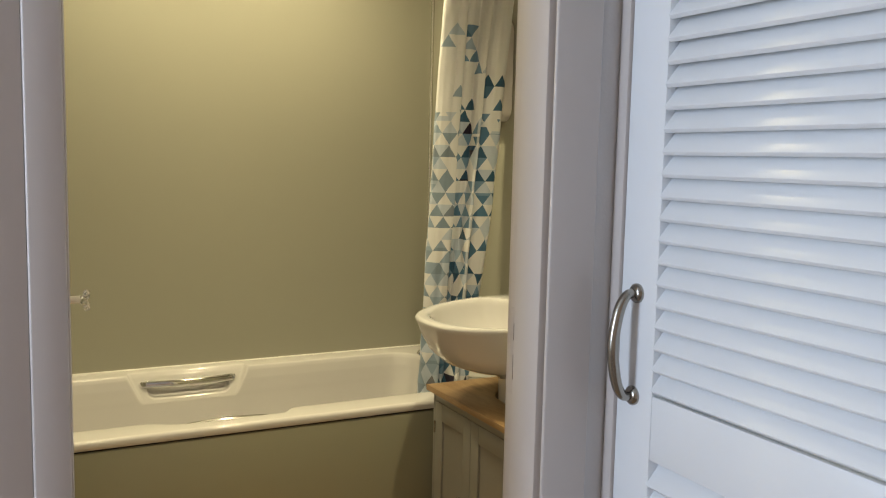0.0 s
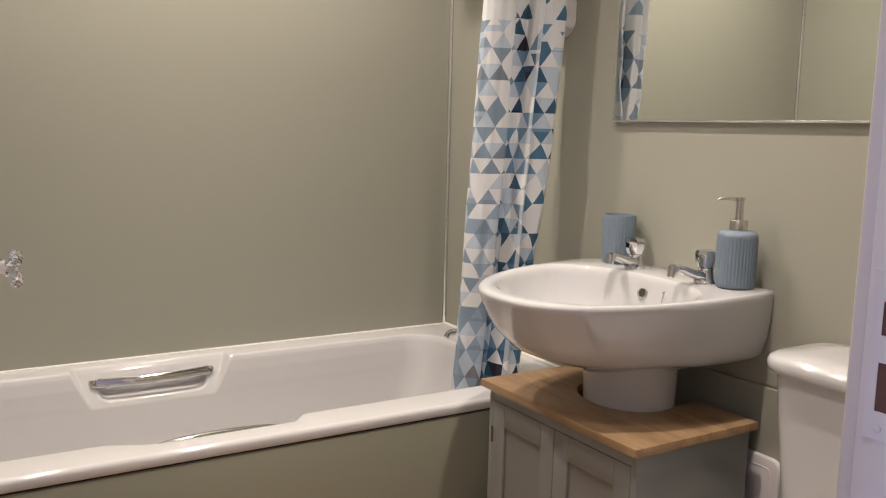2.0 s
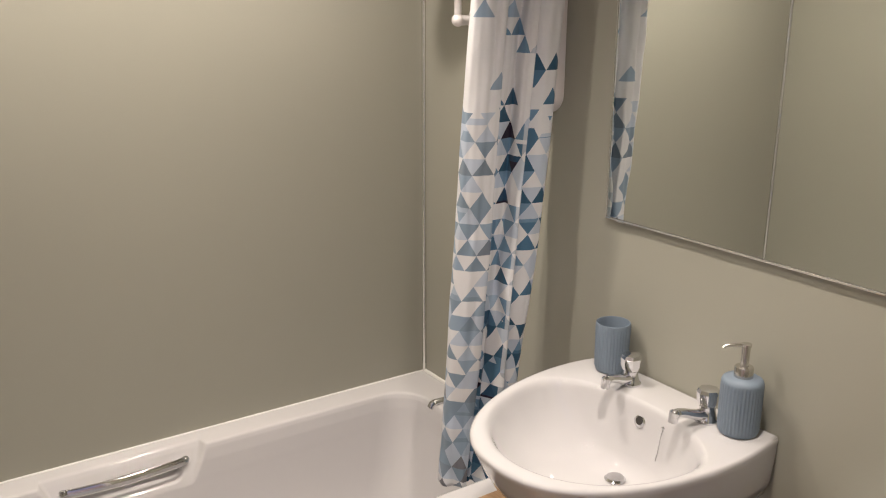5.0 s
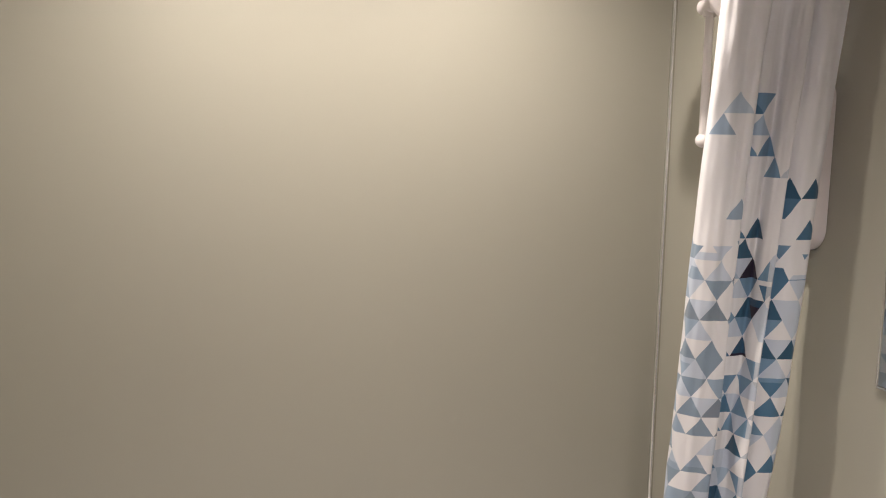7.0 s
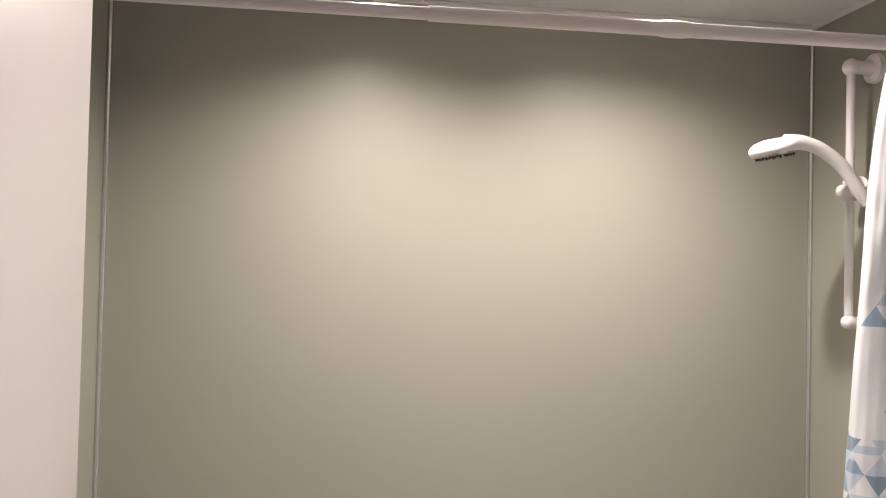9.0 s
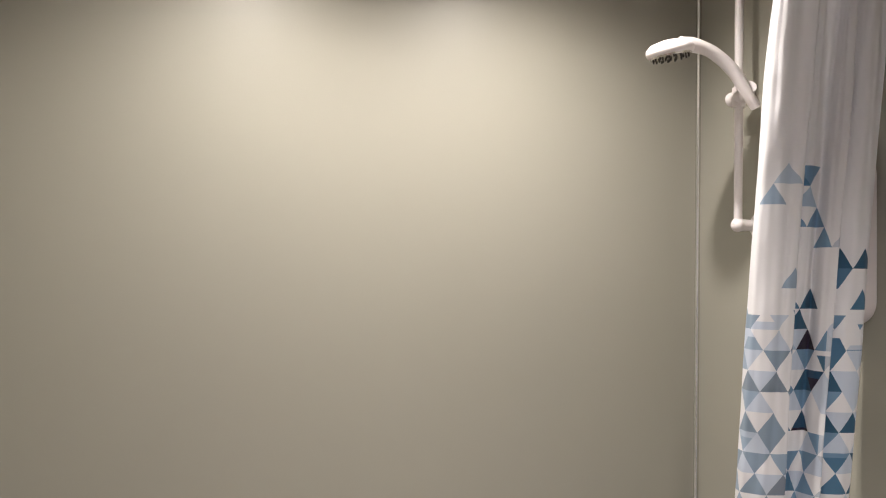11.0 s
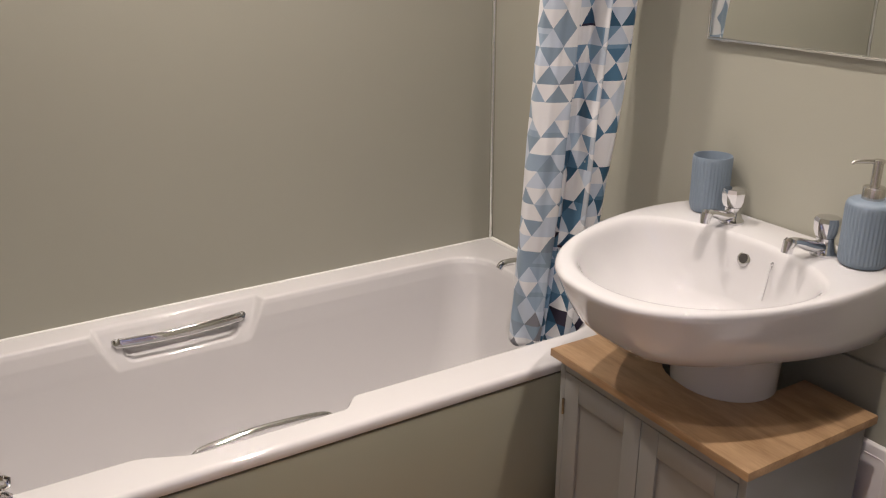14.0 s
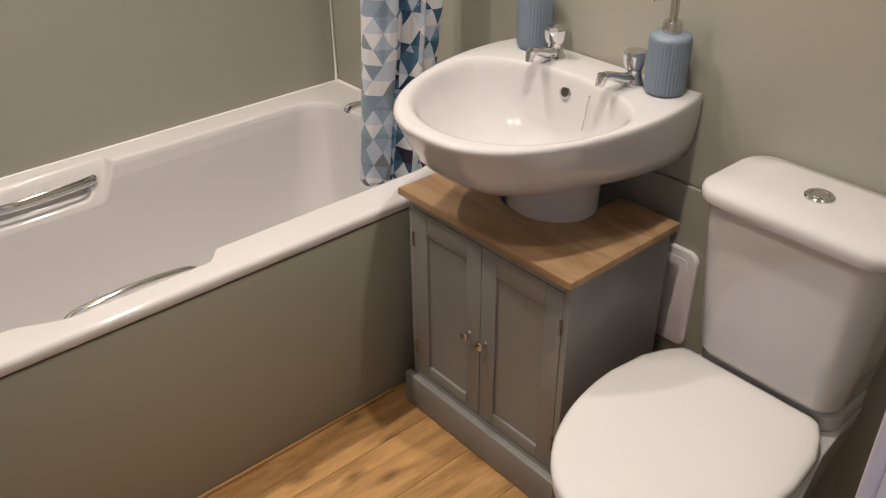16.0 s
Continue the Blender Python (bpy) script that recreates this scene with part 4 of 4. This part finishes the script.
def cabinet_door(y0, y1, knob_y, hinge_y):
    z0, z1 = 0.1025, 0.5555
    xf = CX0 - 0.001
    w = 0.043
    bm = box(xf, xf + 0.016, y0, y0 + w, z0, z1, 0.0015)
    box(xf, xf + 0.016, y1 - w, y1, z0, z1, 0.0015, bm=bm)
    box(xf, xf + 0.016, y0 + w + 0.0001, y1 - w - 0.0001, z0, z0 + 0.034, 0.0015, bm=bm)
    box(xf, xf + 0.016, y0 + w + 0.0001, y1 - w - 0.0001, z1 - 0.052, z1, 0.0015, bm=bm)
    d = part("cabinet_door", local(bm, cab), CUPBOARD, cab)
    part("door_panel", local(box(xf + 0.0065, xf + 0.013, y0 + w - 0.002, y1 - w + 0.002, z0 + 0.032, z1 - 0.05), cab), CUPBOARD, d, smooth=False)
    kb = lathe([(0.006, 0), (0.0045, 0.003), (0.004, 0.01), (0.009, 0.011), (0.0112, 0.014), (0.0116, 0.017), (0.0098, 0.0198), (0.004, 0.021)], (xf + 0.0002, knob_y, 0.319), 20, m=Matrix.Rotation(radians(-90), 4, "Y"))
    part("knob", local(kb, cab), CHROME, d, "small round chrome knob")
    for hz in (0.16, 0.46):
        hb = tube([(xf - 0.002, hinge_y, hz), (xf - 0.002, hinge_y, hz + 0.035)], 0.0028, 8)
        part("hinge", local(hb, cab), NICKEL, d)


cabinet_door(-1.0102, CY1 - 0.0158, -0.978, CY1 - 0.0158)
cabinet_door(CY0 + 0.0158, -1.0118, -1.026, CY0 + 0.0158)

# ---- toilet ----
WY = -1.542
wc = thing("toilet", "white close-coupled toilet with closed lid and push-button cistern", "toilet", at=(-0.3, WY, 0))


def soft_rect(x0, x1, half, r, z, cy=WY):
    return rounded_rect(x0, x1, cy - half, cy + half, r, z, 16, 16, 8)


cist = [soft_rect(-0.15, -0.012, 0.12, 0.03, 0.432), soft_rect(-0.168, -0.01, 0.134, 0.04, 0.437), soft_rect(-0.176, -0.008, 0.142, 0.045, 0.452), soft_rect(-0.182, -0.008, 0.15, 0.05, 0.56), soft_rect(-0.19, -0.008, 0.16, 0.05, 0.68), soft_rect(-0.193, -0.008, 0.166, 0.05, 0.7545)]
part("cistern", local(loft(cist), wc), CERAMIC, wc, angle=60)
lid = [soft_rect(-0.195, -0.007, 0.168, 0.05, 0.755), soft_rect(-0.205, -0.005, 0.176, 0.055, 0.7575), soft_rect(-0.208, -0.005, 0.179, 0.055, 0.763), soft_rect(-0.2075, -0.005, 0.1785, 0.055, 0.776), soft_rect(-0.204, -0.006, 0.175, 0.053, 0.782), soft_rect(-0.196, -0.01, 0.167, 0.05, 0.786), soft_rect(-0.15, -0.03, 0.12, 0.04, 0.789)]
part("cistern_lid", local(loft(lid), wc), CERAMIC, wc, angle=60)
bm = lathe([(0.0245, 0.0), (0.0245, 0.003), (0.0222, 0.0055), (0.0165, 0.0056), (0.0158, 0.0035), (0.015, 0.004), (0.013, 0.0058), (0.002, 0.0062)], (-0.1, WY + 0.004, 0.7885), 32)
part("flush_button", local(bm, wc), CHROME, wc, "round chrome push button")


SY = WY + 0.019


def seat_ring(grow, z, back=-0.165, nose=-0.63):
    if grow < -0.015:
        k = 1 + grow / 0.19
        return [Vector((-0.36 + (p.x + 0.36) * k, SY + (p.y - SY) * k, z)) for p in seat_ring(-0.0121, z, back, nose)]
    pts = []
    n = 60
    cx = -0.33
    for i in range(n + 1):
        a = math.pi / 2 + math.pi * i / n
        pts.append(Vector((cx + (cx - nose + grow) * math.cos(a), SY + (0.188 + grow) * math.sin(a), z)))
    tail = [(-0.25, -0.179), (-0.2, -0.159), (back - 0.006, -0.141), (back, -0.127)]
    for x, y in tail:
        pts.append(Vector((x + (grow if x > -0.18 else 0), SY + y - grow, z)))
    for i in range(1, 10):
        pts.append(Vector((back + grow, SY - 0.127 + 0.254 * i / 10, z)))
    for x, y in tail[::-1]:
        pts.append(Vector((x + (grow if x > -0.18 else 0), SY - y + grow, z)))
    return pts


part("seat", local(loft([seat_ring(-0.008, 0.391), seat_ring(-0.002, 0.393), seat_ring(-0.002, 0.406), seat_ring(-0.006, 0.4085)]), wc), SEAT, wc, angle=50)
part("lid", local(loft([seat_ring(-0.006, 0.409), seat_ring(0.0, 0.411), seat_ring(0.001, 0.42), seat_ring(-0.003, 0.4255), seat_ring(-0.012, 0.4285), seat_ring(-0.04, 0.4302), seat_ring(-0.1, 0.431)]), wc), SEAT, wc, "smooth closed white lid", angle=50)
pan = []
for z, nose, half, back in ((0.0, -0.5, 0.105, -0.1), (0.03, -0.49, 0.1, -0.1), (0.12, -0.47, 0.095, -0.1), (0.2, -0.49, 0.11, -0.08), (0.28, -0.55, 0.145, -0.06), (0.34, -0.595, 0.17, -0.04), (0.375, -0.612, 0.18, -0.02), (0.388, -0.612, 0.18, -0.02), (0.3905, -0.606, 0.175, -0.025)):
    ring = []
    for i in range(49):
        a = math.pi / 2 + math.pi * i / 48
        cx = -0.33
        ring.append(Vector((cx + (cx - nose) * math.cos(a), WY + half * math.sin(a), z)))
    wb = min(half, 0.152)
    ring += [Vector((-0.2, WY - wb, z)), Vector((back - 0.01, WY - wb * 0.9, z)), Vector((back, WY - wb * 0.8, z)), Vector((back, WY + wb * 0.8, z)), Vector((back - 0.01, WY + wb * 0.9, z)), Vector((-0.2, WY + wb, z))]
    pan.append(ring)
part("pan", local(loft(pan), wc), CERAMIC, wc, angle=50)
part("cistern_shelf", local(loft([soft_rect(-0.15, -0.015, 0.135, 0.03, 0.385), soft_rect(-0.155, -0.012, 0.14, 0.035, 0.4), soft_rect(-0.155, -0.012, 0.14, 0.035, 0.425), soft_rect(-0.145, -0.015, 0.13, 0.03, 0.4315)]), wc), CERAMIC, wc)

# white plastic hatch cover leaning between cabinet and toilet
hatch = thing("plastic_cover", "white rounded plastic cover on the wall beside the cabinet", "cover", at=(-0.0065, -1.197, 0.402))
rr = []
for dx, ins in ((0.0, 0.0), (-0.007, 0.0), (-0.009, 0.0015), (-0.0098, 0.004)):
    rr.append([Vector((dx, p.x, p.y)) for p in rounded_rect(-0.097 + ins, 0.085 - ins, -0.115 + ins, 0.12 - ins, 0.022, 0, 6, 8, 6)])
part("cover", loft(rr), PLASTIC, hatch)
rr = []
for dx, ins in ((-0.0099, 0.02), (-0.0107, 0.0206), (-0.0107, 0.0218), (-0.0099, 0.0224)):
    rr.append([Vector((dx, p.x, p.y)) for p in rounded_rect(-0.097 + ins, 0.085 - ins, -0.115 + ins, 0.12 - ins, 0.012, 0, 6, 8, 6)])
part("rim", loft(rr, False, False), PLASTIC, hatch)

# ---- ceiling downlights ----
# the fourth fitting only houses the added fill lamp
for sx, sy, _, _ in LAMP_SPOTS:
    dl = thing("downlight", "small round chrome recessed ceiling downlight, the weak fourth one added as fill", "downlight", "bathroom downlights", at=(sx, sy, CEIL))
    rg = [[Vector((r * math.cos(a), r * math.sin(a), z)) for a in [2 * math.pi * i / 32 for i in range(32)]] for r, z in ((0.042, -0.0005), (0.0425, -0.004), (0.04, -0.006), (0.031, -0.0055), (0.029, -0.002))]
    part("bezel", loft(rg, False, False), STEEL, dl)
    part("lens", lathe([(0.0285, -0.0035), (0.0285, -0.0015), (0.001, -0.001)], n=28), LENS, dl, "glowing frosted lens")

# ---- louvred cupboard door in the hall ----
cup = thing("louvre_door", "white painted louvred cupboard door with a satin handle", "cupboard door", at=(HX1, -2.068, 0.0))
WD = 0.5
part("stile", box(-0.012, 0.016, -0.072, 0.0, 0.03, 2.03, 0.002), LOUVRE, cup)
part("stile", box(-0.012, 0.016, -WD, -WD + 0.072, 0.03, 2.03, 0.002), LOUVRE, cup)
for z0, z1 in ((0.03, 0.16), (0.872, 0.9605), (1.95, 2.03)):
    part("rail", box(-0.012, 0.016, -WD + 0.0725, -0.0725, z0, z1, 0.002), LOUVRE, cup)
tilt_m = Matrix.Rotation(radians(40), 4, "Y")
slat = None
PITCH = 0.0288
for za, zb in ((0.175, 0.866), (0.967, 1.945)):
    count = int((zb - za) / PITCH)
    za = zb - count * PITCH if zb < 0.9 else za
    for i in range(count):
        z = za + PITCH * (i + 0.5)
        if slat is None:
            sb = box(-0.004, 0.004, -WD + 0.0722, -0.0722, -0.0205, 0.0205, 0.0015, 2)
            bmesh.ops.transform(sb, matrix=tilt_m, verts=sb.verts)
            slat = part("slat", sb, LOUVRE, cup)
            slat.location = (0.0, 0, z)
        else:
            o = slat.copy()
            scene.collection.objects.link(o)
            o.location = (0.0, 0, z)
HZ0, HZ1, HYY = 0.952, 1.094, -0.034
grip = curve_points([(-0.012, HYY, HZ1), (-0.03, HYY, HZ1 - 0.002), (-0.043, HYY, HZ1 - 0.025), (-0.05, HYY, (HZ0 + HZ1) / 2), (-0.043, HYY, HZ0 + 0.025), (-0.03, HYY, HZ0 + 0.002), (-0.012, HYY, HZ0)], 6)
gr = [0.0055 + 0.0025 * math.sin(math.pi * i / (len(grip) - 1)) for i in range(len(grip))]
hd = part("handle", tube(grip, gr, 16, 1.0, up=(0, 1, 0)), NICKEL, cup, "satin steel bow handle")
for z in (HZ0, HZ1):
    part("rose", lathe([(0.0135, 0), (0.0135, 0.003), (0.011, 0.006), (0.008, 0.008)], (-0.0121, HYY, z), 24, m=Matrix.Rotation(radians(-90), 4, "Y")), NICKEL, hd)
bm = bmesh.new()
box(HX1 - 0.016, HX1 + 0.02, -2.066, HALL_Y - 0.0115, 0, 2.06, 0.002, bm=bm)
box(HX1 - 0.014, HX1 + 0.02, -2.66, -2.572, 0, 2.06, 0.003, bm=bm)
box(HX1 - 0.014, HX1 + 0.02, -2.5715, -2.0665, 2.034, 2.06, 0.003, bm=bm)
structure("trim_cupboard_frame", bm, GLOSS, "white painted frame round the cupboard door", "trim", True)

# ---- floor planks ----
structure("trim_bath_panel_foot", box(X0 + 0.003, -0.38, -0.7235, -0.717, 0.0005, 0.0085, 0.0015), FLOORWOOD, "thin brown strip along the foot of the bath panel", "trim", True)
floor = tagged(new("floor"), "oak-look plank floor of the bathroom", "floor", kind="structure")
PW = 0.15
shared = {}
row = 0
y = -0.70
while y > HALL_Y + 0.02:
    y1 = max(HALL_Y + 0.001, y - PW)
    x = X0 + 0.001
    cut = [-1.25, -0.27, -1.4, -1.1][row % 4]
    for xa, xb in ((x, cut - 0.0006), (cut + 0.0006, X1 - 0.004)):
        key = (round(xb - xa, 3), round(y - y1, 3))
        if key not in shared:
            pb = box(-key[0] / 2, key[0] / 2, -key[1] / 2 + 0.0005, key[1] / 2 - 0.0005, -0.006, 0.0, 0.0004, 1)
            o = part("plank", pb, FLOORWOOD, floor, smooth=False)
            shared[key] = o.data
        else:
            o = new("plank", shared[key])
            o.parent = floor
        o.location = ((xa + xb) / 2, (y + y1) / 2, 0)
    y = y1
    row += 1
